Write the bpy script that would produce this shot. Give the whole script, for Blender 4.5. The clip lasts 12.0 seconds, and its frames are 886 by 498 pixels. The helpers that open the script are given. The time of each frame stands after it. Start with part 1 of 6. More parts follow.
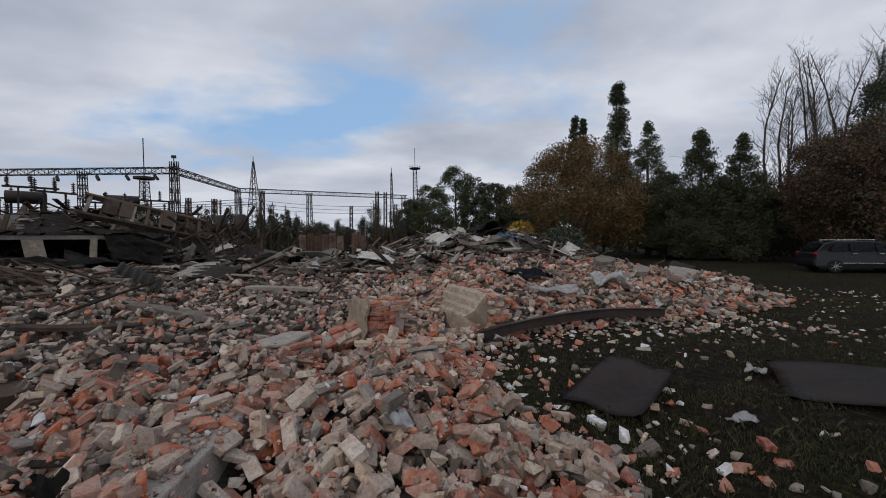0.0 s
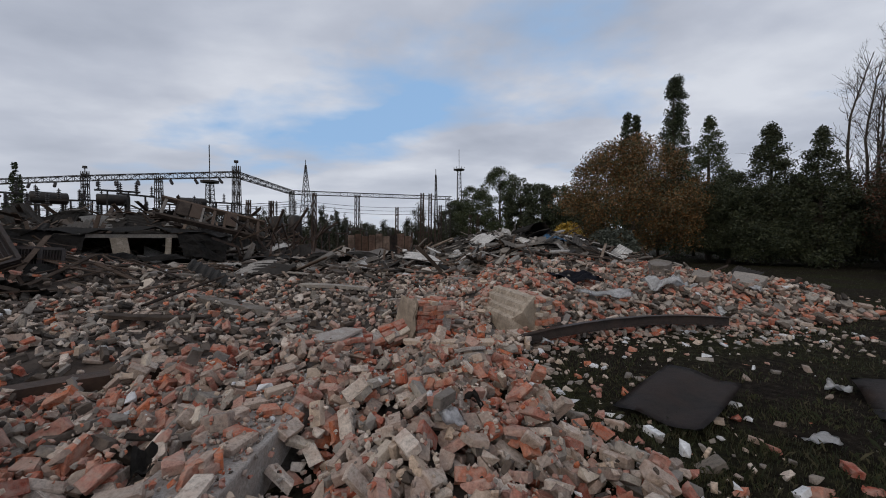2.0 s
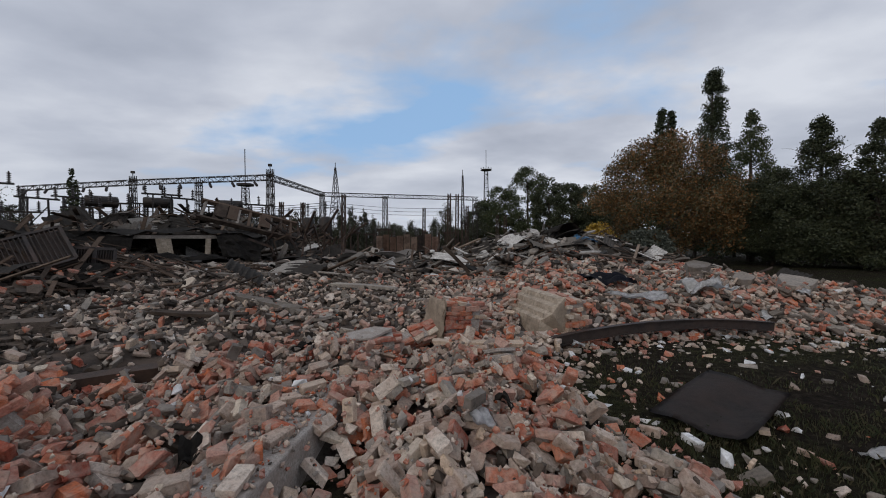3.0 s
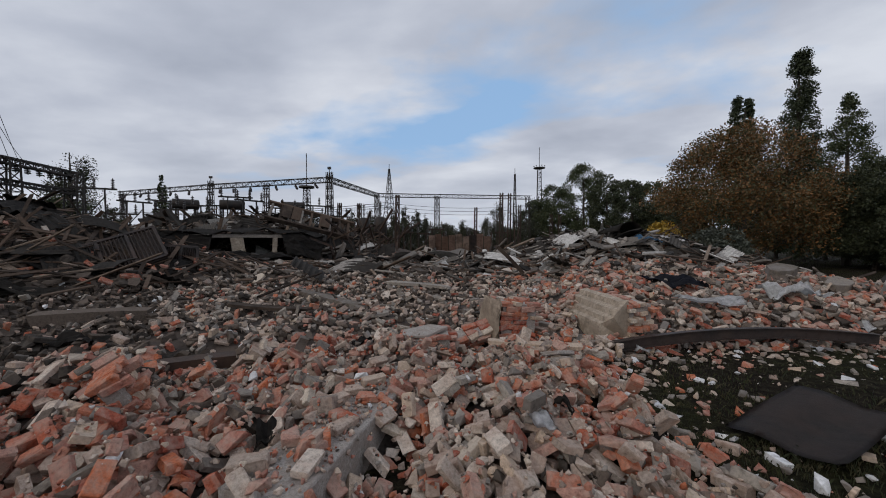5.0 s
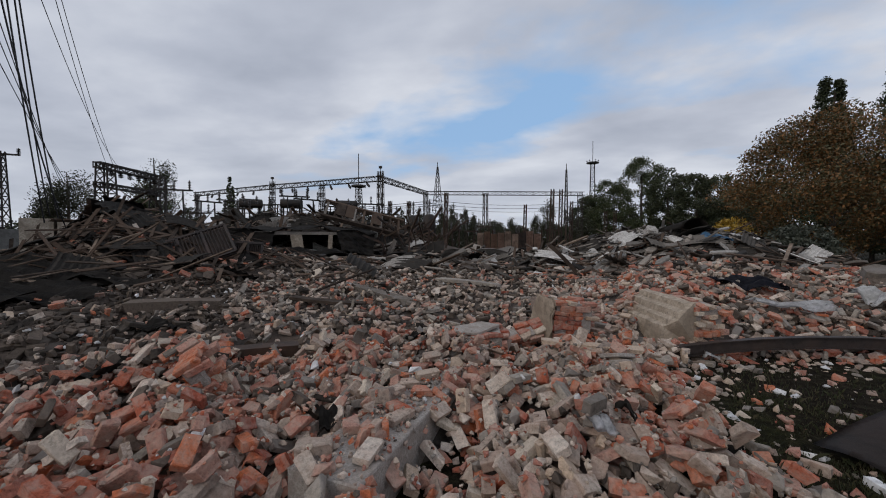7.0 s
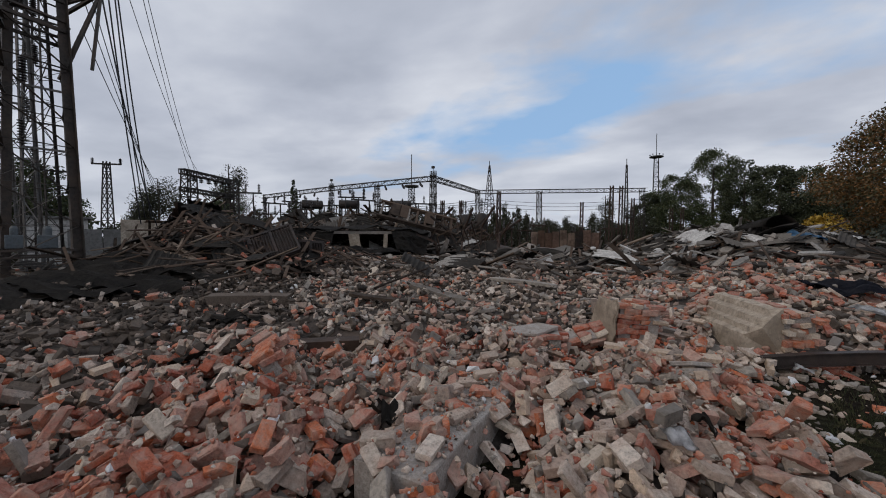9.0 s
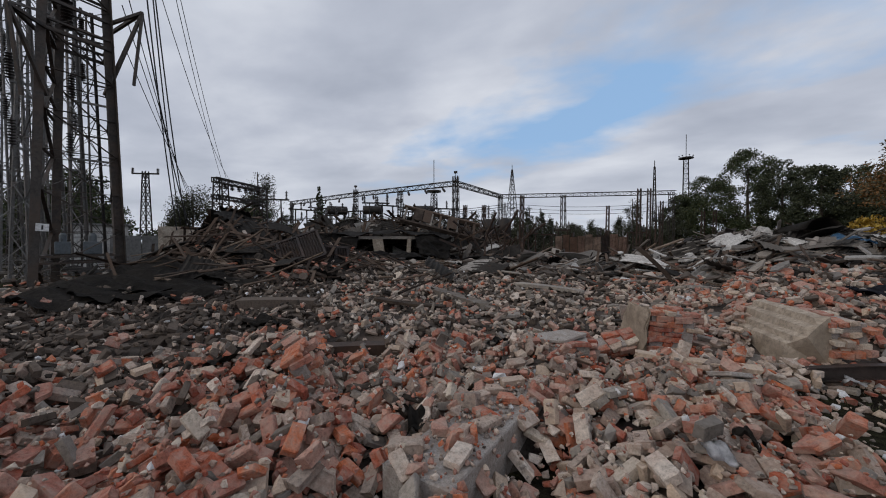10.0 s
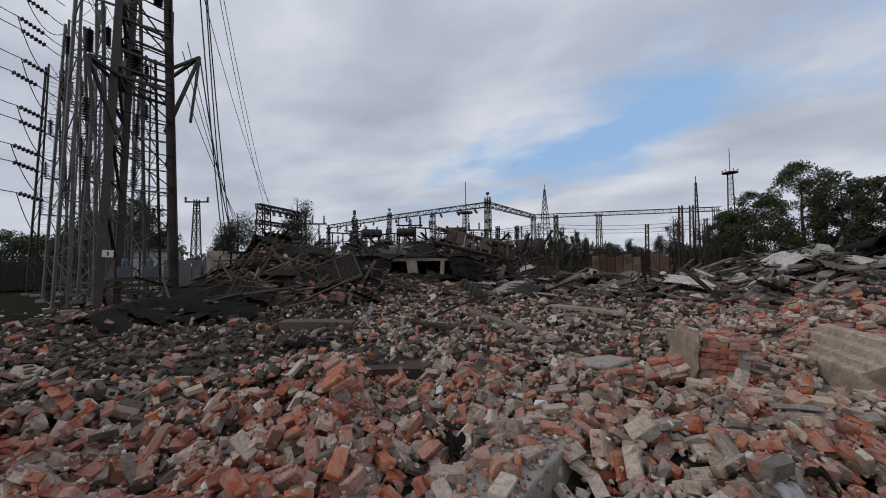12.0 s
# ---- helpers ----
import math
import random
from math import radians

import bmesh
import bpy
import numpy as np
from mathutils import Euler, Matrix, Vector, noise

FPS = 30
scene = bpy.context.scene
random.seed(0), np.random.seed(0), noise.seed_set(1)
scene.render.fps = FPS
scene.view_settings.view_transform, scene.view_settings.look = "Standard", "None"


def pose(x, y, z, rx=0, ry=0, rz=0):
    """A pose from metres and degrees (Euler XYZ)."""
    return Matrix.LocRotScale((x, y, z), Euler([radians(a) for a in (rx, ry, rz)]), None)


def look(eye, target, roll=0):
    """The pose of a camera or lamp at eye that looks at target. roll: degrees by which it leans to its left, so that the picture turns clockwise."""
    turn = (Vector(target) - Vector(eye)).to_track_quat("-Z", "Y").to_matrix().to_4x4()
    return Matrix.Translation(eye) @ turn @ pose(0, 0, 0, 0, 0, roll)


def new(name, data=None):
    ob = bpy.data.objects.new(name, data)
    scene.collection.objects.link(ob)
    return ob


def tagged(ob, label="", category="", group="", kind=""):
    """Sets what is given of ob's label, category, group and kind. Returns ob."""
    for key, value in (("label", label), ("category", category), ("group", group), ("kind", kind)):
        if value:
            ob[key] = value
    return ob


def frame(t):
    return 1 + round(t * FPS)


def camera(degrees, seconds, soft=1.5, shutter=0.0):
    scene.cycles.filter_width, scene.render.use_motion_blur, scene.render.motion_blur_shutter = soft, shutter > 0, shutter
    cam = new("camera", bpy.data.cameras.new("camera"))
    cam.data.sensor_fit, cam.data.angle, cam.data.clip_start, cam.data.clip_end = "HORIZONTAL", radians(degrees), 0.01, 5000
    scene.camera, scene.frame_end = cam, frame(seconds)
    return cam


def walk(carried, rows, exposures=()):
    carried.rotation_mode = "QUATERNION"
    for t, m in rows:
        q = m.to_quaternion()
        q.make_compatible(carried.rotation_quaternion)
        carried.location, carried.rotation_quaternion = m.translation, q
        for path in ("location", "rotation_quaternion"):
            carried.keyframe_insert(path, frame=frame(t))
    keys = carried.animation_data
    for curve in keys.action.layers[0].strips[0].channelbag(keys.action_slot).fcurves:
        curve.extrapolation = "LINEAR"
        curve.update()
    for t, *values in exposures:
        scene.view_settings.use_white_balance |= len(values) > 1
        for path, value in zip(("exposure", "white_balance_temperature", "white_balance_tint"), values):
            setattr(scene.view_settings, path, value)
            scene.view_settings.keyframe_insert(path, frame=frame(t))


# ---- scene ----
cam = camera(99.0, 12.0, 1.0)
PATH = [
    (0, (-0.411, -0.402, 1.841), (-0.398, 1.597, 1.791), -0.8),
    (0.5, (-0.43, -0.416, 1.841), (-0.457, 1.583, 1.792), -0.7),
    (1, (-0.448, -0.428, 1.841), (-0.532, 1.569, 1.795), -0.5),
    (1.5, (-0.467, -0.438, 1.841), (-0.612, 1.557, 1.798), -0.4),
    (2, (-0.486, -0.447, 1.842), (-0.7, 1.541, 1.8), -0.3),
    (2.5, (-0.501, -0.46, 1.844), (-0.781, 1.52, 1.804), -0.3),
    (3, (-0.517, -0.467, 1.842), (-0.87, 1.501, 1.804), -0.3),
    (5, (-0.581, -0.501, 1.839), (-1.194, 1.402, 1.8), -0.1),
    (5.5, (-0.595, -0.507, 1.838), (-1.264, 1.377, 1.797), -0.1),
    (6, (-0.612, -0.513, 1.834), (-1.339, 1.349, 1.79), -0.0),
    (6.5, (-0.629, -0.519, 1.834), (-1.412, 1.32, 1.786), 0.1),
    (7, (-0.646, -0.527, 1.831), (-1.492, 1.284, 1.779), 0.1),
    (9, (-0.719, -0.552, 1.83), (-1.802, 1.129, 1.773), 0.1),
    (9.5, (-0.737, -0.562, 1.832), (-1.867, 1.088, 1.783), 0.0),
    (10, (-0.754, -0.568, 1.837), (-1.934, 1.046, 1.805), -0.1),
    (10.5, (-0.766, -0.58, 1.844), (-1.991, 1.001, 1.832), -0.3),
    (11, (-0.775, -0.594, 1.851), (-2.04, 0.954, 1.867), -0.5),
    (11.5, (-0.78, -0.615, 1.859), (-2.071, 0.912, 1.906), -0.6),
    (12, (-0.786, -0.627, 1.866), (-2.097, 0.881, 1.946), -0.6),
]
walk(cam, [(t, look(eye, target, roll)) for t, eye, target, roll in PATH])

# ---- world, sun, exposure ----
scene.view_settings.exposure = 0.0
SUN_AZ, SUN_EL = radians(205), radians(32)
world = bpy.data.worlds.new("overcast_sky")
scene.world = world
world.use_nodes = True


def link(t, a, b):
    t.links.new(a, b)


def node(t, kind, **inputs):
    n = t.nodes.new(kind)
    for k, v in inputs.items():
        n.inputs[k.replace("_", " ")].default_value = v
    return n


def mathn(t, op, a, b=None, c=None):
    n = t.nodes.new("ShaderNodeMath")
    n.operation = op
    for i, v in enumerate((a, b, c)):
        if v is None:
            continue
        if isinstance(v, (int, float)):
            n.inputs[i].default_value = v
        else:
            link(t, v, n.inputs[i])
    return n.outputs[0]


def mixc(t, fac, a, b, blend="MIX"):
    n = t.nodes.new("ShaderNodeMix")
    n.data_type, n.blend_type = "RGBA", blend
    for i, v in ((0, fac), (6, a), (7, b)):
        if isinstance(v, (int, float)):
            n.inputs[i].default_value = v
        elif isinstance(v, (tuple, list)):
            n.inputs[i].default_value = (*v, 1)
        else:
            link(t, v, n.inputs[i])
    return n.outputs[2]


def ramp(t, fac, stops, kind="LINEAR"):
    n = t.nodes.new("ShaderNodeValToRGB")
    n.color_ramp.interpolation = kind
    el = n.color_ramp.elements
    while len(el) < len(stops):
        el.new(0.5)
    for e, (p, c) in zip(el, stops):
        e.position = p
        e.color = (*c, 1) if len(c) == 3 else c
    link(t, fac, n.inputs[0])
    return n.outputs[0]


def build_sky():
    t = world.node_tree
    t.nodes.clear()
    out = t.nodes.new("ShaderNodeOutputWorld")
    sky = t.nodes.new("ShaderNodeTexSky")
    sky.sky_type, sky.sun_disc = "NISHITA", False
    sky.sun_elevation, sky.sun_rotation = SUN_EL, SUN_AZ
    sky.air_density, sky.dust_density = 1.0, 1.0
    co = t.nodes.new("ShaderNodeTexCoord")
    sep = t.nodes.new("ShaderNodeSeparateXYZ")
    link(t, co.outputs["Generated"], sep.inputs[0])
    # clouds lie on a flat layer overhead
    up = mathn(t, "ADD", mathn(t, "MAXIMUM", sep.outputs[2], 0.0), 0.16)
    px = mathn(t, "DIVIDE", sep.outputs[0], up)
    py = mathn(t, "DIVIDE", sep.outputs[1], up)
    flat = t.nodes.new("ShaderNodeCombineXYZ")
    link(t, px, flat.inputs[0])
    link(t, py, flat.inputs[1])
    turn = t.nodes.new("ShaderNodeMapping")
    turn.inputs["Rotation"].default_value = (0, 0, radians(-25))
    turn.inputs["Scale"].default_value = (0.8, 1.0, 1)
    link(t, flat.outputs[0], turn.inputs[0])
    big = node(t, "ShaderNodeTexNoise", Scale=1.5, Detail=7.0, Roughness=0.52, Distortion=0.1)
    fine = node(t, "ShaderNodeTexNoise", Scale=1.3, Detail=7.0, Roughness=0.5, Distortion=0.1)
    link(t, turn.outputs[0], big.inputs["Vector"])
    off = t.nodes.new("ShaderNodeVectorMath")
    off.operation = "ADD"
    off.inputs[1].default_value = (7.3, 2.1, 0)
    link(t, turn.outputs[0], off.inputs[0])
    link(t, off.outputs[0], fine.inputs["Vector"])
    # one thinner stretch of cloud, where blue shows
    gap = t.nodes.new("ShaderNodeVectorMath")
    gap.operation = "DISTANCE"
    shift = t.nodes.new("ShaderNodeMapping")
    shift.vector_type = "TEXTURE"
    shift.inputs["Location"].default_value = (-0.66, 2.02, 0)
    shift.inputs["Rotation"].default_value = (0, 0, radians(-14))
    shift.inputs["Scale"].default_value = (1.8, 0.56, 1)
    link(t, flat.outputs[0], shift.inputs[0])
    link(t, shift.outputs[0], gap.inputs[0])
    gap.inputs[1].default_value = (0, 0, 0)
    thin = mathn(t, "SUBTRACT", 1.0, gap.outputs["Value"])
    thin = mathn(t, "MAXIMUM", thin, -0.45)
    cover = mathn(t, "SUBTRACT", mathn(t, "ADD", big.outputs[0], 0.13), mathn(t, "MULTIPLY", thin, 0.30))
    mask = ramp(t, cover, [(0.40, (0, 0, 0)), (0.60, (1, 1, 1))])
    shade = ramp(t, fine.outputs[0], [(0.30, (0.45, 0.495, 0.60)), (0.47, (0.59, 0.635, 0.745)), (0.66, (0.82, 0.86, 0.95))])
    blue = mixc(t, 1.0, sky.outputs[0], (0.085, 0.085, 0.085), "MULTIPLY")
    blue = mixc(t, 0.75, blue, (0.42, 0.68, 1.06))
    colour = mixc(t, mask, blue, shade)
    # haze whitens the sky towards the horizon
    low = ramp(t, sep.outputs[2], [(0.0, (0.55, 0.55, 0.55)), (0.25, (0, 0, 0))])
    colour = mixc(t, low, colour, (0.74, 0.785, 0.87))
    bg = t.nodes.new("ShaderNodeBackground")
    link(t, colour, bg.inputs[0])
    bg.inputs[1].default_value = 0.815
    link(t, bg.outputs[0], out.inputs[0])


build_sky()
sun = new("sun", bpy.data.lights.new("sun", "SUN"))
sun.data.energy, sun.data.angle, sun.data.color = 0.6, radians(30), (1.0, 0.86, 0.70)
sun.matrix_world = look((0, 0, 50), (50 * math.sin(SUN_AZ - math.pi) * -1 * -1, 50 * math.cos(SUN_AZ - math.pi), 50 - 50 * math.tan(SUN_EL)))


# ---- materials ----
def surface(name, stops, rough=0.85, grain=35.0, bump=0.4, wear=None, wear_amount=0.5, wear_scale=4.0, metal=0.0, spread="CONSTANT", bump_dist=0.01, coat=None):
    """A weathered surface: one of several base tones for each piece, fine grain, patches of wear, relief."""
    m = bpy.data.materials.new(name)
    m.use_nodes = True
    t = m.node_tree
    b = t.nodes["Principled BSDF"]
    info, geo = t.nodes.new("ShaderNodeObjectInfo"), t.nodes.new("ShaderNodeNewGeometry")
    rnd = mathn(t, "FRACT", mathn(t, "ADD", info.outputs["Random"], geo.outputs["Random Per Island"]))
    col = ramp(t, rnd, stops, spread)
    pos = geo.outputs["Position"]
    n1 = node(t, "ShaderNodeTexNoise", Scale=grain, Detail=8.0, Roughness=0.74)
    n2 = node(t, "ShaderNodeTexNoise", Scale=wear_scale, Detail=6.0, Roughness=0.62, Distortion=0.4)
    for n in (n1, n2):
        link(t, pos, n.inputs["Vector"])
    g = ramp(t, n1.outputs[0], [(0.3, (0.42, 0.42, 0.42)), (0.5, (0.95, 0.95, 0.95)), (0.72, (1.35, 1.35, 1.35))])
    col = mixc(t, 1.0, col, g, "MULTIPLY")
    if wear:
        w = ramp(t, n2.outputs[0], [(0.42, (0, 0, 0)), (0.62, (wear_amount,) * 3)])
        col = mixc(t, w, col, wear)
    link(t, col, b.inputs["Base Color"])
    b.inputs["Roughness"].default_value, b.inputs["Metallic"].default_value = rough, metal
    b.inputs["Specular IOR Level"].default_value = 0.12 if rough > 0.8 else 0.35
    if bump:
        bp = node(t, "ShaderNodeBump", Strength=bump, Distance=bump_dist)
        link(t, mathn(t, "ADD", n1.outputs[0], n2.outputs[0]), bp.inputs["Height"])
        link(t, bp.outputs[0], b.inputs["Normal"])
    return m


DUST = (0.46, 0.385, 0.32)
M_RED = surface("red_brick", [(0, (0.42, 0.12, 0.068)), (0.15, (0.50, 0.155, 0.075)), (0.3, (0.33, 0.095, 0.062)), (0.45, (0.46, 0.175, 0.11)), (0.6, (0.40, 0.17, 0.125)), (0.8, (0.44, 0.25, 0.195))], 0.9, 40, 1.0, DUST, 0.5, 8)
M_GREY = surface("mortar_caked_brick", [(0, (0.49, 0.415, 0.35)), (0.2, (0.37, 0.305, 0.255)), (0.45, (0.60, 0.52, 0.445)), (0.65, (0.44, 0.355, 0.295)), (0.85, (0.29, 0.24, 0.205))], 0.92, 30, 1.0, (0.42, 0.24, 0.17), 0.28, 7)
M_TAN = surface("pale_sandy_brick", [(0, (0.52, 0.40, 0.30)), (0.35, (0.45, 0.35, 0.275)), (0.7, (0.56, 0.48, 0.39))], 0.9, 35, 0.5, DUST, 0.6, 6)
M_CONC = surface("broken_concrete", [(0, (0.25, 0.217, 0.183)), (0.3, (0.16, 0.138, 0.116)), (0.6, (0.34, 0.30, 0.255))], 0.9, 22, 0.6, (0.22, 0.20, 0.185), 0.7, 3)
M_DARKRUB = surface("dark_debris", [(0, (0.085, 0.068, 0.056)), (0.3, (0.04, 0.034, 0.029)), (0.6, (0.13, 0.103, 0.084))], 0.85, 25, 0.6, (0.14, 0.115, 0.096), 0.5, 4)
M_PLASTER = surface("tan_plaster", [(0, (0.43, 0.36, 0.285)), (0.5, (0.37, 0.305, 0.24)), (0.8, (0.47, 0.405, 0.33))], 0.9, 14, 0.6, (0.24, 0.195, 0.15), 0.75, 2.6)
M_MORTAR = surface("lime_mortar", [(0, (0.38, 0.35, 0.32))], 0.95, 45, 0.8, (0.27, 0.22, 0.19), 0.6, 8)
# bed colour is kept near black so gaps between bricks read as shaded
M_BED = surface("shade_dark_grit", [(0, (0.075, 0.064, 0.056))], 0.95, 28, 1.0, (0.15, 0.115, 0.095), 0.7, 1.6, bump_dist=0.03)
M_ASB = surface("grey_roof_sheet", [(0, (0.26, 0.245, 0.225)), (0.2, (0.12, 0.108, 0.095)), (0.4, (0.36, 0.34, 0.315)), (0.6, (0.17, 0.155, 0.138)), (0.75, (0.055, 0.05, 0.045)), (0.86, (0.60, 0.58, 0.55))], 0.85, 18, 0.5, (0.13, 0.115, 0.10), 0.45, 2.5)
M_FELT = surface("black_roofing_felt", [(0, (0.03, 0.028, 0.026)), (0.5, (0.045, 0.041, 0.037))], 0.88, 14, 0.6, (0.06, 0.053, 0.047), 0.5, 2.0, bump_dist=0.02)
M_WOOD = surface("splintered_brown_wood", [(0, (0.085, 0.058, 0.043)), (0.3, (0.042, 0.031, 0.025)), (0.6, (0.115, 0.08, 0.06)), (0.88, (0.25, 0.19, 0.145))], 0.85, 20, 0.5, (0.085, 0.065, 0.05), 0.6, 3)
M_RUST = surface("rusty_steel", [(0, (0.055, 0.038, 0.03)), (0.5, (0.04, 0.03, 0.026))], 0.75, 20, 0.4, (0.085, 0.05, 0.034), 0.7, 3, metal=0.2)
M_SHEET = surface("dark_weathered_steel_sheet", [(0, (0.04, 0.033, 0.031)), (0.5, (0.045, 0.037, 0.034))], 0.5, 12, 0.25, (0.085, 0.055, 0.043), 0.55, 1.8, metal=0.3, bump_dist=0.02)
M_STEEL = surface("painted_lattice_steel", [(0, (0.034, 0.032, 0.03)), (0.5, (0.028, 0.026, 0.024))], 0.6, 12, 0.2, (0.055, 0.04, 0.032), 0.6, 2, metal=0.2)
M_STEELG = surface("grey_galvanised_steel", [(0, (0.15, 0.15, 0.147)), (0.5, (0.12, 0.12, 0.12))], 0.6, 12, 0.2, (0.15, 0.12, 0.10), 0.5, 2, metal=0.3)
M_PYLON = surface("brown_painted_steel", [(0, (0.062, 0.054, 0.048)), (0.5, (0.05, 0.043, 0.038))], 0.6, 12, 0.2, (0.09, 0.062, 0.046), 0.6, 2, metal=0.2)
M_INSUL = surface("dark_glazed_insulator", [(0, (0.03, 0.022, 0.02))], 0.3, 10, 0.0)
M_WIRE = surface("dull_cable", [(0, (0.035, 0.035, 0.037))], 0.6, 10, 0.0)
M_WHITE = surface("soiled_white_cloth", [(0, (0.72, 0.72, 0.72)), (0.5, (0.62, 0.62, 0.63))], 0.8, 12, 0.3, (0.45, 0.44, 0.42), 0.5, 3)
M_NAVY = surface("dark_navy_cloth", [(0, (0.02, 0.022, 0.032))], 0.85, 20, 0.4, (0.05, 0.05, 0.055), 0.5, 4)
M_BLUE = surface("blue_tarpaulin", [(0, (0.09, 0.22, 0.38))], 0.5, 10, 0.3, (0.15, 0.25, 0.36), 0.5, 3)
M_CORR = surface("rust_stained_sheeting", [(0, (0.27, 0.18, 0.14)), (0.3, (0.05, 0.04, 0.037)), (0.45, (0.36, 0.27, 0.215)), (0.75, (0.20, 0.125, 0.09))], 0.7, 8, 0.3, (0.10, 0.065, 0.05), 0.6, 1.5)
M_WALLW = surface("whitewashed_wall", [(0, (0.5, 0.49, 0.475))], 0.85, 6, 0.2, (0.42, 0.41, 0.39), 0.6, 0.8)
M_WALLG = surface("grey_concrete_wall", [(0, (0.22, 0.22, 0.215)), (0.5, (0.19, 0.19, 0.185))], 0.85, 6, 0.2, (0.14, 0.137, 0.13), 0.6, 0.8)
M_BOX = surface("blue_grey_enamel", [(0, (0.10, 0.12, 0.135))], 0.5, 10, 0.1, (0.14, 0.15, 0.155), 0.5, 2)
M_BARK = surface("rough_bark", [(0, (0.075, 0.06, 0.048)), (0.5, (0.06, 0.05, 0.042))], 0.95, 18, 0.8, (0.11, 0.10, 0.085), 0.5, 3, bump_dist=0.03)
M_PAINT = surface("black_car_paint", [(0, (0.012, 0.012, 0.014))], 0.22, 6, 0.0)
M_GLASS = surface("dark_car_glass", [(0, (0.012, 0.013, 0.014))], 0.06, 6, 0.0)
M_TYRE = surface("tyre_rubber", [(0, (0.02, 0.02, 0.02))], 0.9, 20, 0.2)
M_CHROME = surface("bright_metal", [(0, (0.6, 0.6, 0.6))], 0.25, 10, 0.0, metal=0.9)
M_LAMP = surface("red_lamp_plastic", [(0, (0.22, 0.012, 0.012))], 0.25, 10, 0.0)


def leaf_mat(name, tones):
    stops = [(i / len(tones), c) for i, c in enumerate(tones)]
    return surface(name, stops, 0.65, 2.0, 0.0)


L_DARK = leaf_mat("dark_green_leaves", [(0.040, 0.050, 0.024), (0.055, 0.066, 0.030), (0.032, 0.040, 0.022), (0.068, 0.074, 0.036)])
L_MID = leaf_mat("green_leaves", [(0.05, 0.068, 0.028), (0.065, 0.08, 0.032), (0.04, 0.055, 0.024), (0.08, 0.085, 0.035)])
L_ORANGE = leaf_mat("rust_orange_leaves", [(0.18, 0.09, 0.03), (0.13, 0.082, 0.033), (0.09, 0.078, 0.034), (0.21, 0.10, 0.032), (0.07, 0.068, 0.03)])
L_RED = leaf_mat("russet_leaves", [(0.055, 0.05, 0.026), (0.10, 0.048, 0.026), (0.045, 0.045, 0.024), (0.13, 0.055, 0.03), (0.06, 0.062, 0.03)])
L_YELLOW = leaf_mat("yellow_leaves", [(0.42, 0.27, 0.035), (0.34, 0.21, 0.03), (0.48, 0.33, 0.06)])
L_POPLAR = leaf_mat("poplar_leaves", [(0.038, 0.05, 0.022), (0.055, 0.066, 0.028), (0.03, 0.04, 0.02)])
L_OLIVE = leaf_mat("thin_olive_leaves", [(0.042, 0.046, 0.024), (0.031, 0.034, 0.019), (0.056, 0.056, 0.028)])
L_BUSH = leaf_mat("grey_green_leaves", [(0.08, 0.09, 0.07), (0.055, 0.065, 0.048), (0.10, 0.11, 0.085)])
L_GRASS = leaf_mat("dull_grass_blades", [(0.032, 0.039, 0.015), (0.05, 0.051, 0.021), (0.027, 0.033, 0.014), (0.075, 0.066, 0.036)])


def ground_material():
    m = bpy.data.materials.new("worn_wet_grass")
    m.use_nodes = True
    t = m.node_tree
    b = t.nodes["Principled BSDF"]
    pos = t.nodes.new("ShaderNodeNewGeometry").outputs["Position"]
    n1 = node(t, "ShaderNodeTexNoise", Scale=0.35, Detail=6.0, Roughness=0.6)
    n2 = node(t, "ShaderNodeTexNoise", Scale=9.0, Detail=6.0, Roughness=0.7)
    n3 = node(t, "ShaderNodeTexNoise", Scale=60.0, Detail=4.0, Roughness=0.7)
    for n in (n1, n2, n3):
        link(t, pos, n.inputs["Vector"])
    soil = ramp(t, n2.outputs[0], [(0.35, (0.014, 0.011, 0.009)), (0.52, (0.032, 0.025, 0.019)), (0.68, (0.07, 0.056, 0.043))])
    grass = ramp(t, n2.outputs[0], [(0.35, (0.015, 0.018, 0.007)), (0.52, (0.034, 0.038, 0.014)), (0.68, (0.066, 0.064, 0.028))])
    mask = ramp(t, mathn(t, "ADD", mathn(t, "MULTIPLY", n1.outputs[0], 0.75), mathn(t, "MULTIPLY", n2.outputs[0], 0.3)), [(0.48, (0, 0, 0)), (0.64, (0.9, 0.9, 0.9))])
    col = mixc(t, mask, soil, grass)
    col = mixc(t, 1.0, col, ramp(t, n3.outputs[0], [(0.3, (0.5, 0.5, 0.5)), (0.7, (1.3, 1.3, 1.3))]), "MULTIPLY")
    link(t, col, b.inputs["Base Color"])
    b.inputs["Roughness"].default_value = 0.9
    b.inputs["Specular IOR Level"].default_value = 0.05
    bp = node(t, "ShaderNodeBump", Strength=1.0, Distance=0.06)
    link(t, mathn(t, "ADD", n2.outputs[0], n3.outputs[0]), bp.inputs["Height"])
    link(t, bp.outputs[0], b.inputs["Normal"])
    return m


M_GROUND = ground_material()


# ---- building helpers ----
ORIGIN = (-0.6, -0.5)


def P(az, d, z=0.0):
    """A place by its bearing (degrees to the right of straight ahead) and distance from the standpoint."""
    return Vector((ORIGIN[0] + d * math.sin(radians(az)), ORIGIN[1] + d * math.cos(radians(az)), z))


def thing(name, at, label, category, group="", kind="", turn=0.0):
    ob = new(name)
    ob.empty_display_size = 0.2
    ob.matrix_world = pose(at[0], at[1], at[2], 0, 0, turn)
    return tagged(ob, label, category, group, kind)


